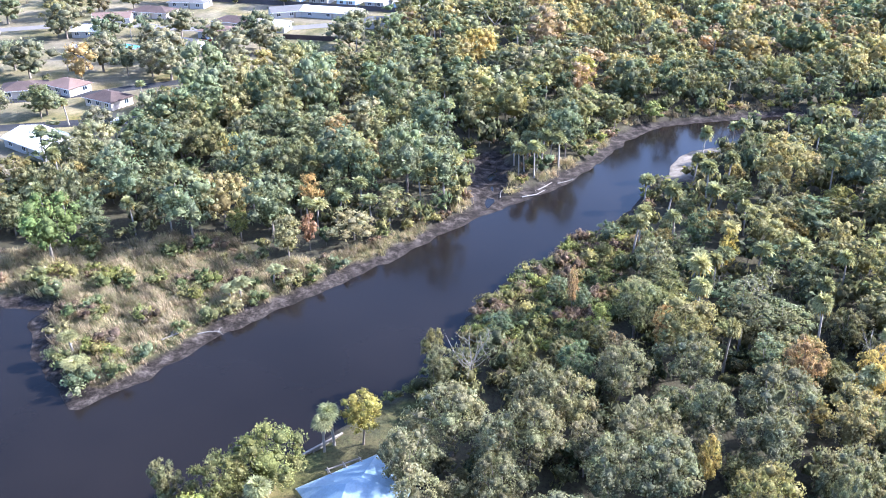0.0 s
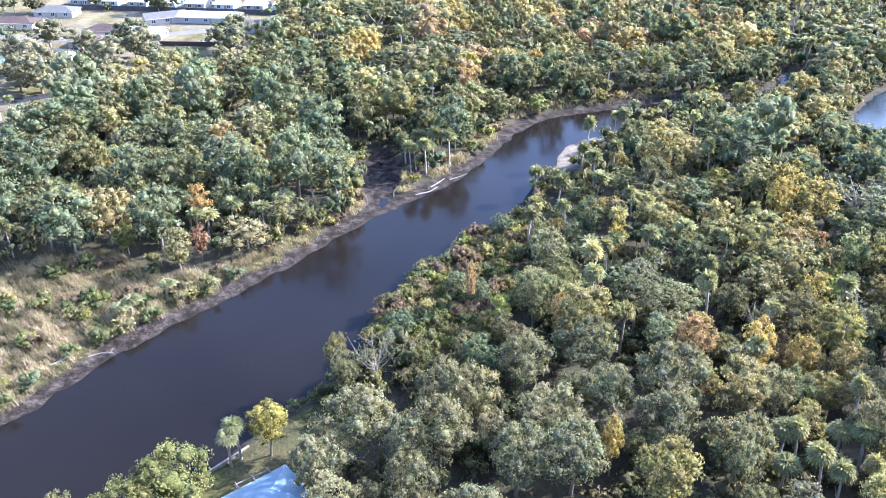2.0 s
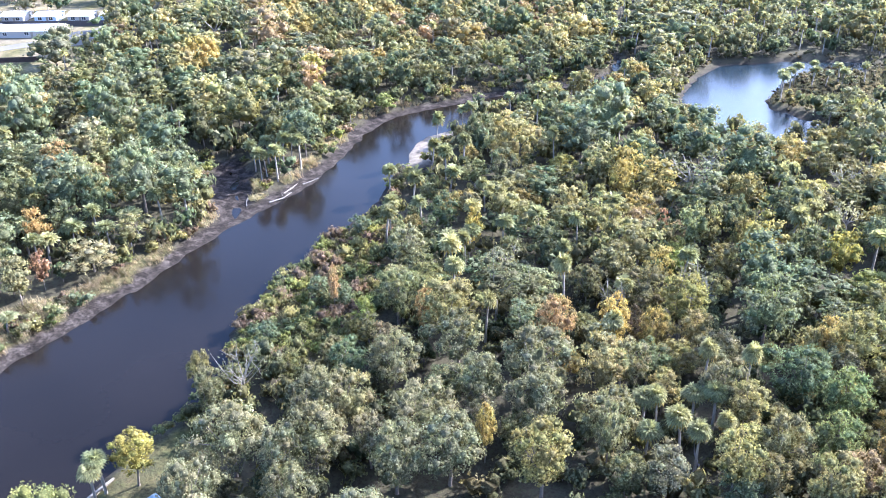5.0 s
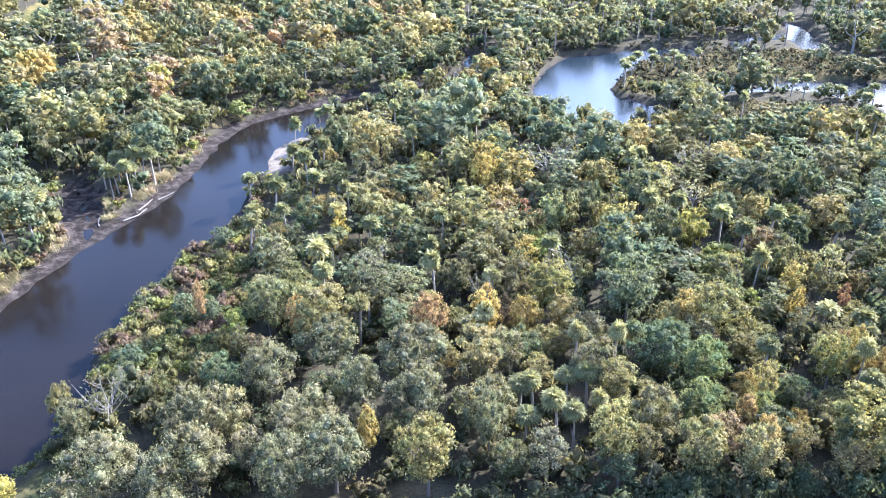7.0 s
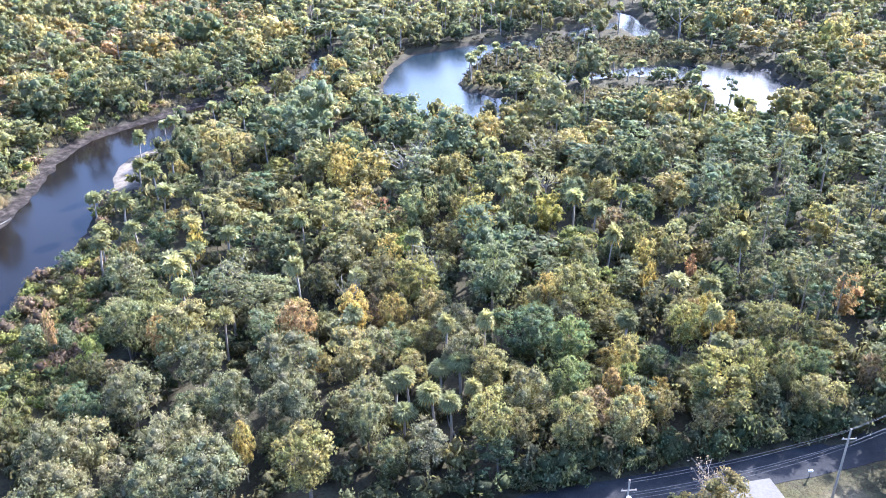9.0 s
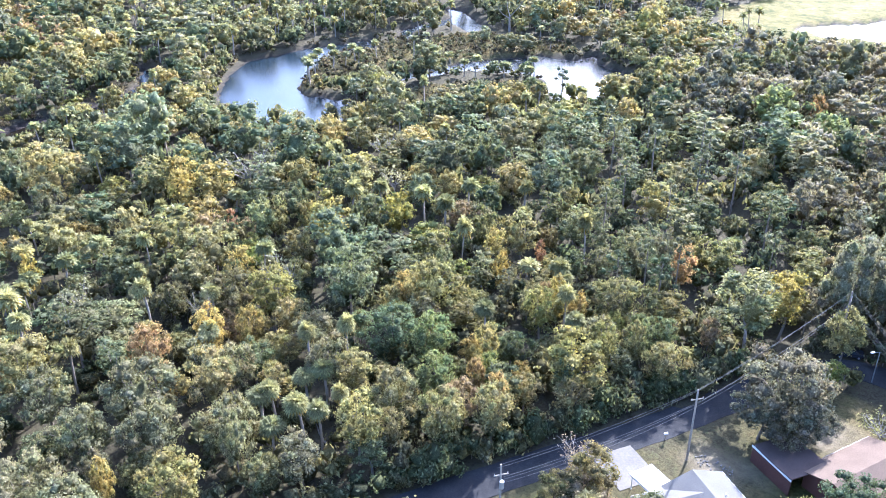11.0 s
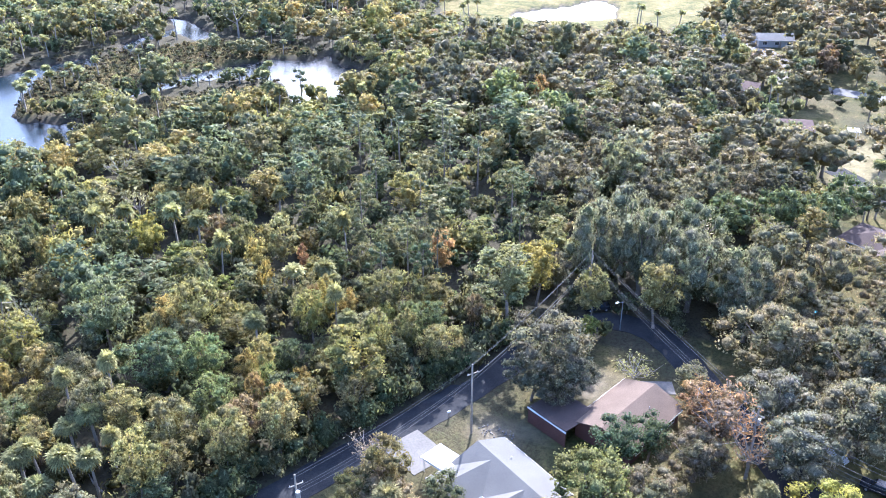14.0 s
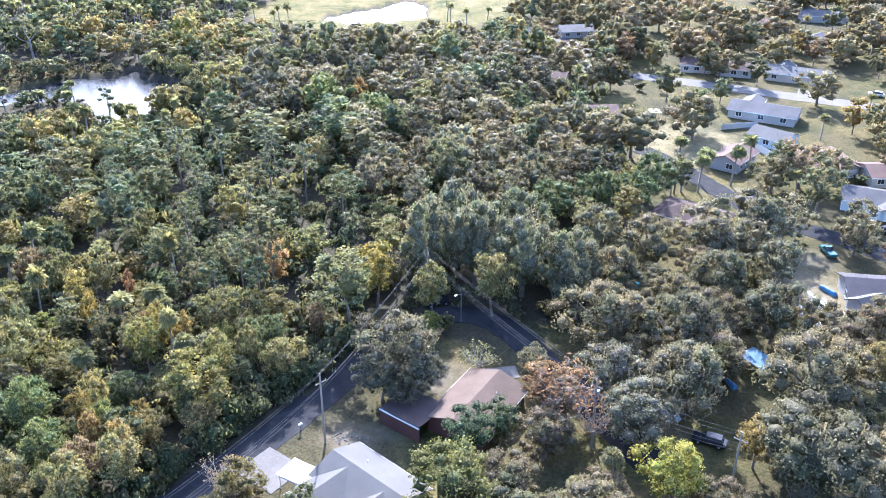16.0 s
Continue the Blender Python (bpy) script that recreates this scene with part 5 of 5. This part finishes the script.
for i in np.flatnonzero(wood):
    x, y, far = sx[i], sy[i], math.hypot(sx[i], sy[i])
    if in_oaks[i]:
        opts = [(0.6, "hardwood_tree", 0.9, GREYS), (0.3, "hardwood_tree", 0.85, GREENS), (0.06, "bare_tree", 0.9, GREYS)]
    elif in_north[i]:
        opts = [(0.5, "hardwood_tree", 1.0, GREENS), (0.18, "slender_tree", 1.1, GREENS), (0.12, "hardwood_tree", 0.85, OLIVES), (0.12, "cabbage_palm", 1.0, PALMS),
                (0.06 + 0.10 * max(0, patch[i]) + (0.5 if y > 262 and x > 30 else 0), "hardwood_tree", 0.95, AUTUMN), (0.02, "bare_tree", 0.9, GREYS)]
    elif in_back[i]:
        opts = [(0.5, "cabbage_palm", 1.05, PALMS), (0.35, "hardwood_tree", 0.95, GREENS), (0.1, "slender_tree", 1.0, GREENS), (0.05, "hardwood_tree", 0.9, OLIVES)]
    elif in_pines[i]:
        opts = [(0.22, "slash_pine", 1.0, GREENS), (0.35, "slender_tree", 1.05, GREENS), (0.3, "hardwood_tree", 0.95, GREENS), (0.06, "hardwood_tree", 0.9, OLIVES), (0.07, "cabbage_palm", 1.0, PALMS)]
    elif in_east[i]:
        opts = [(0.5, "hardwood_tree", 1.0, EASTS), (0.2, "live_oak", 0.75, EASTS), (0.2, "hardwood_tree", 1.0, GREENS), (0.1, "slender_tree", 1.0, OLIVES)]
    else:
        opts = [(0.36, "hardwood_tree", 0.95, GREENS), (0.18, "slender_tree", 1.0, GREENS), (0.22, "hardwood_tree", 0.85, OLIVES), (0.2, "cabbage_palm", 0.95, PALMS),
                (0.12 + 0.10 * max(0, clump[i]), "hardwood_tree", 0.85, AUTUMN), (0.06, "bare_tree", 0.95, GREYS), (0.06, "hardwood_tree", 0.8, BRIGHTS)]
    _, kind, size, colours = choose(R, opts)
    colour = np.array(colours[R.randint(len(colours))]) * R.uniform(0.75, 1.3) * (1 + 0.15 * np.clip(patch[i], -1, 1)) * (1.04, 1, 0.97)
    if kind == "cabbage_palm":
        s = R.uniform(0.8, 1.2)
        plant(kind, x, y, s, R.uniform(0.75, 1.5), tuple(colour), R)
    elif kind == "slash_pine":
        s = R.uniform(0.65, 0.95)
        plant(kind, x, y, s, R.uniform(0.75, 1.0), tuple(colour), R)
    else:
        rad = breadth[i] * (1.25 if kind == "live_oak" else 1.0)
        tall = (6.4 + 1.3 * breadth[i]) * R.uniform(0.68, 1.24) * (1 + 0.25 * np.clip(clump[i], -1, 1)) * size
        bank = min(1.0, 0.25 + 0.75 * edge_east[i] / 28) * (1.0 if in_back[i] or in_north[i] else min(1.0, 0.65 + 0.35 * edge_pond[i] / 34))
        tall *= bank
        if kind == "hardwood_tree" and rad > 0.36 * tall:
            kind = "spreading_tree"
        wide, full = SIZES[kind]
        plant(kind, x, y, rad / wide * 1.15 * (0.4 + 0.6 * bank), tall / full, tuple(colour), R)

# saplings and undergrowth that close the gaps between the trees
sx, sy, R = scatter(4.1, 27)
S, WIDE = shore(sx, sy)
under = (S > WIDE + 1.5) & clear_of(sx, sy, 0.8) & ((np.hypot(sx, sy) < 265) | (S < WIDE + 9) & (np.hypot(sx, sy) < 300) | inside(POND_BACK, sx, sy) & (np.hypot(sx, sy) < 370) & (R.uniform(size=len(sx)) < 0.6))
for poly in (MARSH, MEADOW, POND_MARSH, LOW_MARSH, HOOD_NW, HOOD_SE, LAWN_SE, GOLF, RIVER_LAWN, LAWN_N):
    under &= ~inside(poly, sx, sy)
for i in np.flatnonzero(under):
    colours = GREENS if R.uniform() < 0.75 else OLIVES
    if math.hypot(sx[i], sy[i]) > 150 and R.uniform() < 0.45:
        continue
    s = R.uniform(0.9, 2.0) * (1.25 if math.hypot(sx[i], sy[i]) > 170 else 1.0)
    plant("undergrowth", sx[i], sy[i], s, s * R.uniform(0.9, 1.5), tuple(np.array(colours[R.randint(len(colours))]) * R.uniform(0.7, 1.1)), R)

# low growth at the edges of the woods, in the marshes and the clearings
sx, sy, R = scatter(2.6, 22)
S, WIDE = shore(sx, sy)
edge = (S > WIDE + 0.2) & (S < WIDE + 5) & clear_of(sx, sy) & ~inside(RIVER_LAWN, sx, sy) & ~inside(GOLF, sx, sy) & ~inside(MARSH, sx, sy)
low = (inside(MEADOW, sx, sy) & (S > WIDE)) | ((inside(POND_MARSH, sx, sy) | inside(LOW_MARSH, sx, sy)) & (S > WIDE) & (R.uniform(size=len(sx)) < 0.8)) | (inside(MARSH, sx, sy) & (S > WIDE) & (ripple(sx, sy, 14, 41) > 0.35)) | (edge & (R.uniform(size=len(sx)) < 0.6))
in_low = inside(LOW_MARSH, sx, sy)
for i in np.flatnonzero(low & (np.hypot(sx, sy) < 330)):
    c = np.array(([(0.12, 0.12, 0.075), (0.13, 0.115, 0.08), (0.095, 0.10, 0.065), (0.12, 0.105, 0.075)] if sx[i] > 120 else [(0.27, 0.28, 0.09), (0.30, 0.27, 0.11), (0.18, 0.20, 0.09), (0.25, 0.18, 0.125)])[R.randint(4)]) * R.uniform(0.8, 1.25)
    s = R.uniform(0.7, 1.5) if sx[i] < 120 else R.uniform(0.4, 0.8) if in_low[i] else R.uniform(0.5, 1.1)
    plant("shrub", sx[i], sy[i], s, s * R.uniform(0.7, 1.2), tuple(c), R)

# palms and small trees on the low islands between the pools
sx, sy, R = scatter(5.2, 29)
S, WIDE = shore(sx, sy)
isle = inside(POND_MARSH, sx, sy) & (S > WIDE + 0.6) & ((ripple(sx, sy, 26, 45) > 0.55) | (S < WIDE + 3.5) & (R.uniform(size=len(sx)) < 0.2))
for i in np.flatnonzero(isle):
    kind = ("cabbage_palm", "cabbage_palm", "hardwood_tree", "live_oak")[R.randint(4)]
    s = R.uniform(0.8, 1.15) if kind == "cabbage_palm" else R.uniform(0.5, 0.85)
    plant(kind, sx[i], sy[i], s, s * R.uniform(0.55, 0.95), tuple(np.array((0.23, 0.235, 0.14)) * R.uniform(0.75, 1.3)), R)

# oaks and yard trees among the houses
sx, sy, R = scatter(6.6, 23)
yard = (inside(HOOD_SE, sx, sy) | inside(HOOD_NW, sx, sy)) & clear_of(sx, sy, 1.5) & ~inside([(192, -8), (250, -6), (252, -42), (193, -38)], sx, sy)
thick_se = inside([(96, 30), (114, 24), (116, 10), (130, -6), (160, -16), (196, -10), (200, -30), (172, -38), (150, -44), (120, -60), (60, -40), (70, 10)], sx, sy)
for i in np.flatnonzero(yard):
    x, y = sx[i], sy[i]
    if thick_se[i] and any(math.hypot(x - a, y - b) < c + 2.6 for a, b, c in OPEN_GROUND):
        continue
    if R.uniform() > (0.9 if thick_se[i] else 0.16 if y > 150 else 0.30 if x > 215 else 0.5):
        continue
    opts = [(0.55, "live_oak", 0.9, GREYS), (0.2, "hardwood_tree", 1.0, GREENS), (0.1, "cabbage_palm", 1.0, PALMS), (0.05, "hardwood_tree", 0.9, AUTUMN), (0.1, "shrub", 1.6, GREENS)]
    _, kind, size, colours = choose(R, opts)
    s = size * R.uniform(0.75, 1.15) * (1.3 if (y > 150 or x > 175) and kind in ("live_oak", "hardwood_tree") else 1.0)
    plant(kind, x, y, s, s * R.uniform(0.72, 0.98), tuple(np.array(colours[R.randint(len(colours))]) * R.uniform(0.65, 1.15) * ((1.13, 1, 1.0) if y < 150 else (0.85, 0.9, 0.95))), R)

# marsh grass
for x, y, s in ((-55.5, 106, 1.9), (-53.5, 104.5, 1.7), (-58, 109.5, 1.8), (-56, 109, 2.0), (-51, 109, 1.5), (-61, 113, 1.5), (-64, 120, 1.4), (-48, 113.5, 1.3), (-40, 125, 1.5), (-37, 128, 1.7), (-33, 131.5, 1.5), (-44, 121, 1.2), (-28, 137, 1.7), (-24, 140, 1.5), (-20, 144, 1.6), (-70, 133, 1.6), (-75, 137, 1.8), (-62, 128, 1.3)):
    plant("shrub", x, y, s, s * 0.95, tuple(np.array(((0.27, 0.28, 0.13), (0.22, 0.25, 0.14), (0.31, 0.30, 0.15))[int(s * 10) % 3])), R)


def tuft(seed, blades):
    r = np.random.RandomState(seed)
    a, b = r.uniform(0, 6.28, blades), r.uniform(0, 6.28, blades)
    root = np.stack([np.cos(a), np.sin(a), 0 * a], 1) * r.uniform(0, 0.7, (blades, 1))
    lean = np.stack([np.cos(b) * 0.6 - 0.45, np.sin(b) * 0.6 - 0.2, 0 * b], 1) * r.uniform(0.3, 1.1, (blades, 1))
    up = np.array([0, 0, 1.0]) * r.uniform(0.7, 1.35, (blades, 1))
    side = np.stack([-np.sin(b), np.cos(b), 0 * b], 1) * r.uniform(0.022, 0.055, (blades, 1))
    v = np.stack([root - side, root + side, root + lean * 0.9 + up + side * 0.5, root + lean + up * 1.05 - side * 0.5], 1).reshape(-1, 3)
    return v, np.arange(4 * blades).reshape(blades, 4), r.uniform(0.75, 1.25, (blades, 1))


sx, sy, R = scatter(0.9, 24)
S, WIDE = shore(sx, sy)
reeds = inside(MARSH, sx, sy) | inside(POND_MARSH, sx, sy) & (R.uniform(size=len(sx)) < 0.45) | inside(LOW_MARSH, sx, sy) & (R.uniform(size=len(sx)) < 0.45) | inside(MEADOW, sx, sy) & (R.uniform(size=len(sx)) < 0.2)
reeds |= (S < WIDE + 2.8) & (S > WIDE) & (sy < 260) & (ripple(sx, sy, 12, 43) > -0.3) & (away(SHORE_LEFT, sx, sy) < 12)
reeds &= (S > WIDE - 0.1)
tufts = [tuft(60 + k, 22) for k in range(5)]
far_tufts = [tuft(80 + k, 8) for k in range(5)]
vs, qs, cs, o = [], [], [], 0
HZ = height(sx, sy)
for i in np.flatnonzero(reeds):
    v, q, t = (tufts if sx[i] < 120 else far_tufts)[R.randint(5)]
    s = R.uniform(0.5, 1.1) * (1 + 0.35 * math.sin(sx[i] * 0.9 + 2 * math.sin(sy[i] * 0.7)))
    vs.append(v * s + (sx[i], sy[i], HZ[i] - 0.05))
    qs.append(q + o)
    o += len(v)
    base = np.array(((0.37, 0.295, 0.20), (0.31, 0.24, 0.17), (0.42, 0.345, 0.225), (0.29, 0.26, 0.15))[R.randint(4)]) * (0.6 if sx[i] > 120 else 1.0)
    cs.append(base * t * R.uniform(0.8, 1.15) * (1 + 0.28 * math.sin(sx[i] * 0.5 + 1.5 * math.sin(sy[i] * 0.4))))
tagged(new("marsh_grass", mesh_of("marsh_grass", np.concatenate(vs), np.concatenate(qs), [GRASSES], np.concatenate(cs))), "tall dry straw-coloured marsh grass on the muddy banks", "grass", kind="stuff")

# the nearest trees of each kind stand as things of their own, the rest is woodland
order = sorted(range(len(PLANTED)), key=lambda i: math.hypot(PLANTED[i][1], PLANTED[i][2]))
count = {k: 0 for k in KINDS}
woods = {k: ([], [], [], []) for k in KINDS}
zs = height(np.array([p[1] for p in PLANTED]), np.array([p[2] for p in PLANTED]))
for i in order:
    kind, x, y, s, h, turn, colour, shape = PLANTED[i]
    far = math.hypot(x, y)
    if zs[i] < 0.25:
        continue
    count[kind] += 1
    if count[kind] <= 290 and far < 170 and kind != "undergrowth":
        t, c = NEAR[kind][0 if far < (150 if kind == "live_oak" else 132) else 1][shape]
        e = new(kind)
        e.empty_display_size = 0.5
        e.matrix_world = Matrix.LocRotScale((x, y, zs[i]), Euler((0, 0, turn)), (s, s, h))
        tagged(e, LABELS[kind][0], LABELS[kind][1], group=LABELS[kind][1] + "s of the woods")
        for n, w in enumerate(t):
            new("limb" if n else "trunk", w).parent = e
        b = new("crown", c)
        b.parent = e
        b.color = (*colour, 1)
    else:
        level = (1 if far < 140 else 2) if kind == "undergrowth" else 1 if far < 205 else 2 if far < 290 else 3
        t, c = SHAPES[kind][level][shape]
        ca, sa_ = math.cos(turn), math.sin(turn)
        rot = np.array([(ca * s, sa_ * s, 0), (-sa_ * s, ca * s, 0), (0, 0, h)])
        w = woods[kind]
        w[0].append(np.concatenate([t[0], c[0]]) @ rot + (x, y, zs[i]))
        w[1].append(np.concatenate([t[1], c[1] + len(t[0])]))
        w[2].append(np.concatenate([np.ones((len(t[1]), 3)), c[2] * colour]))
        w[3].append(np.concatenate([np.zeros(len(t[1]), int), np.ones(len(c[1]), int)]))
for kind, (vs, qs, ts, ix) in woods.items():
    if vs:
        starts = np.cumsum([0] + [len(v) for v in vs[:-1]])
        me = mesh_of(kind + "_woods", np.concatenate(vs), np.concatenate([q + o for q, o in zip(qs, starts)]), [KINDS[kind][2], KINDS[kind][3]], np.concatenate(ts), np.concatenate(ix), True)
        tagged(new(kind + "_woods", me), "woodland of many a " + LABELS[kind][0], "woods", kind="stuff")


# ---- small things on the banks and in the yards ----
def fallen_log(x, y, z, turn, length, thick, label, boughs=3):
    """A fallen trunk with a few bare boughs."""
    r = np.random.RandomState(int(abs(x * 7 + y * 13)))
    e = thing("fallen_log", pose(x, y, z, 0, 0, turn), label, "log", "driftwood on the banks")
    v, q = tube([(0, 0, thick), (length * 0.5, 0.15 * length * r.uniform(-1, 1), thick * 1.6), (length, 0, thick * 1.2)], [thick, thick * 0.75, thick * 0.3], 6)
    part("trunk", mesh_of("trunk", v, q, [PALE_BARK], smooth=True), None, e)
    for k in range(boughs):
        u = r.uniform(0.35, 0.95)
        a = (length * u, 0, thick * 1.4)
        b = (length * u + r.uniform(0.2, 1.2), r.uniform(-1.4, 1.4), r.uniform(0.3, 1.5))
        v, q = tube([a, ((a[0] + b[0]) / 2, (a[1] + b[1]) / 2 + 0.1, (a[2] + b[2]) / 2 + 0.15), b], [thick * 0.4, thick * 0.28, thick * 0.1], 5)
        part("bough", mesh_of("bough", v, q, [PALE_BARK], smooth=True), None, e)


for x, y, turn, length, thick, n in ((-46.5, 118.5, 40, 4.5, 0.16, 4), (-41.5, 121.5, 10, 4.0, 0.14, 3), (18, 178.5, 35, 7.0, 0.18, 1), (22, 182.5, 50, 6.0, 0.16, 1), (27, 186.5, 30, 5.0, 0.14, 2), (37, 156.5, 60, 6.0, 0.15, 3), (33, 160, 20, 5.0, 0.13, 2), (13, 178, 80, 5.0, 0.14, 2), (60, 72.5, 65, 5.0, 0.16, 0), (84, 232, 20, 5, 0.15, 2)):
    fallen_log(x, y, float(height(np.array([x * 1.0]), np.array([y * 1.0]))[0]) - 0.05, turn, length, thick, "bleached fallen log with broken boughs on the mud", n)

# timber sea wall and frame at the riverside house
wall = thing("sea_wall", pose(-20.5, 89.0, 0, 0, 0, 42), "weathered timber sea wall at the river's edge", "retaining wall")
for k in range(9):
    bm = bmesh.new()
    box(bm, k * 0.95, -0.05, -0.8, k * 0.95 + 0.9, 0.05, 1.35 + 0.05 * math.sin(k * 2.1))
    part("plank", bm, TIMBER, wall)
for k in range(3):
    bm = bmesh.new()
    rod(bm, (k * 3.1 + 0.4, -0.18, -1.0), (k * 3.1 + 0.4, -0.18, 1.6), 0.13, 0.11, 8)
    part("post", bm, TIMBER, wall)
bm = bmesh.new()
box(bm, -0.1, -0.14, 1.36, 8.6, 0.16, 1.48)
part("cap_board", bm, TIMBER, wall)
pergola = thing("pergola", pose(-12.6, 85.2, LAND, 0, 0, 28), "open frame of bare timber beams in front of the house", "pergola")
for px_ in (-2.2, 0.0, 2.2):
    for py_ in (-0.7, 0.7):
        bm = bmesh.new()
        box(bm, px_ - 0.07, py_ - 0.07, -0.3, px_ + 0.07, py_ + 0.07, 2.6)
        part("post", bm, TIMBER, pergola)
    bm = bmesh.new()
    box(bm, px_ - 0.05, -0.9, 2.6, px_ + 0.05, 0.9, 2.78)
    part("rafter", bm, TIMBER, pergola)
for py_ in (-0.7, 0.7):
    bm = bmesh.new()
    box(bm, -2.5, py_ - 0.05, 2.42, 2.5, py_ + 0.05, 2.6)
    part("beam", bm, TIMBER, pergola)

# post box by the road
box_thing = thing("mailbox", pose(91.2, 37.2, LAND, 0, 0, 60), "small white mailbox on a timber post", "mailbox")
bm = bmesh.new()
box(bm, -0.06, -0.06, -0.3, 0.06, 0.06, 1.0)
part("post", bm, TIMBER, box_thing)
bm = bmesh.new()
box(bm, -0.14, -0.28, 1.0, 0.14, 0.28, 1.28)
bmesh.ops.bevel(bm, geom=[e for e in bm.edges if all(v.co.z > 1.2 for v in e.verts)], offset=0.1, segments=3, affect="EDGES")
part("box", bm, TRIM, box_thing, "white rounded metal box")

# a ring of pale stones on the lawn
r = np.random.RandomState(5)
heap = thing("stone_pile", pose(90.6, 29.6, LAND, 0, 0, 0), "loose heap of pale stones on the lawn", "stone pile")
for k in range(46):
    a, rad = r.uniform(0, 6.28), r.uniform(0.8, 2.0)
    s = r.uniform(0.1, 0.24)
    v = BALL1[0] * (s, s * 0.8, s * 0.55) * r.uniform(0.8, 1.2, (len(BALL1[0]), 1)) + (math.cos(a) * rad * 0.7, math.sin(a) * rad * 1.4, s * 0.35)
    part("stone", mesh_of("stone", v, BALL1[1], [CONCRETE]), None, heap)

# odds and ends in the yard behind the white house
for x, y, turn, w, d, h, m_, label in ((133.5, -40.5, 20, 2.6, 1.2, 0.8, PAINTS["white"], "upturned white boat hull"), (137, -38.5, -10, 3.6, 1.3, 0.7, PAINTS["silver"], "upturned grey boat hull"), (134.8, -36.6, 35, 2.8, 1.2, 0.8, PAINTS["white"], "upturned white boat hull"),
                                       (142.5, -41.3, 15, 3.4, 1.3, 0.8, PAINTS["white"], "upturned white boat hull"), (145.2, -44.7, 40, 3.8, 1.4, 0.8, PLASTIC_BLUE, "boat under a blue cover"), (139.9, -43.2, -5, 4.2, 1.4, 0.8, PAINTS["silver"], "upturned grey boat hull"), (113, -24, 30, 3.0, 1.3, 0.7, PLASTIC_BLUE, "boat under a blue cover"), (103.5, -14.5, 60, 3.4, 1.3, 0.8, PAINTS["white"], "upturned white boat hull"), (-89.3, 224.8, 20, 4.2, 2.0, 2.0, PAINTS["white"], "small white camper trailer")):
    e = thing("camper" if h > 1.5 else "boat", pose(x, y, LAND, 0, 0, turn), label + " on the grass", "camper" if h > 1.5 else "boat")
    bm = bmesh.new()
    for v in box(bm, -w / 2, -d / 2, 0.0 if h < 1.5 else 0.4, w / 2, d / 2, h):
        if h < 1.5 and v.co.z > h / 2:
            v.co.x *= 0.8
            v.co.y *= 0.45
        elif h < 1.5 and v.co.x > 0:
            v.co.y *= 0.4
    bmesh.ops.bevel(bm, geom=list(bm.edges), offset=0.12, segments=2, affect="EDGES")
    part("hull" if h < 1.5 else "body", bm, m_, e)
    if h > 1.5:
        for wy in (-0.9, 0.9):
            bm = bmesh.new()
            rod(bm, (0, wy - 0.08, 0.32), (0, wy + 0.08, 0.32), 0.32, 0.32, 12)
            part("wheel", bm, TYRE, e)
        bm = bmesh.new()
        box(bm, -0.7, -1.02, 1.2, 0.7, -0.99, 1.7)
        part("window", bm, GLASS_DARK, e)
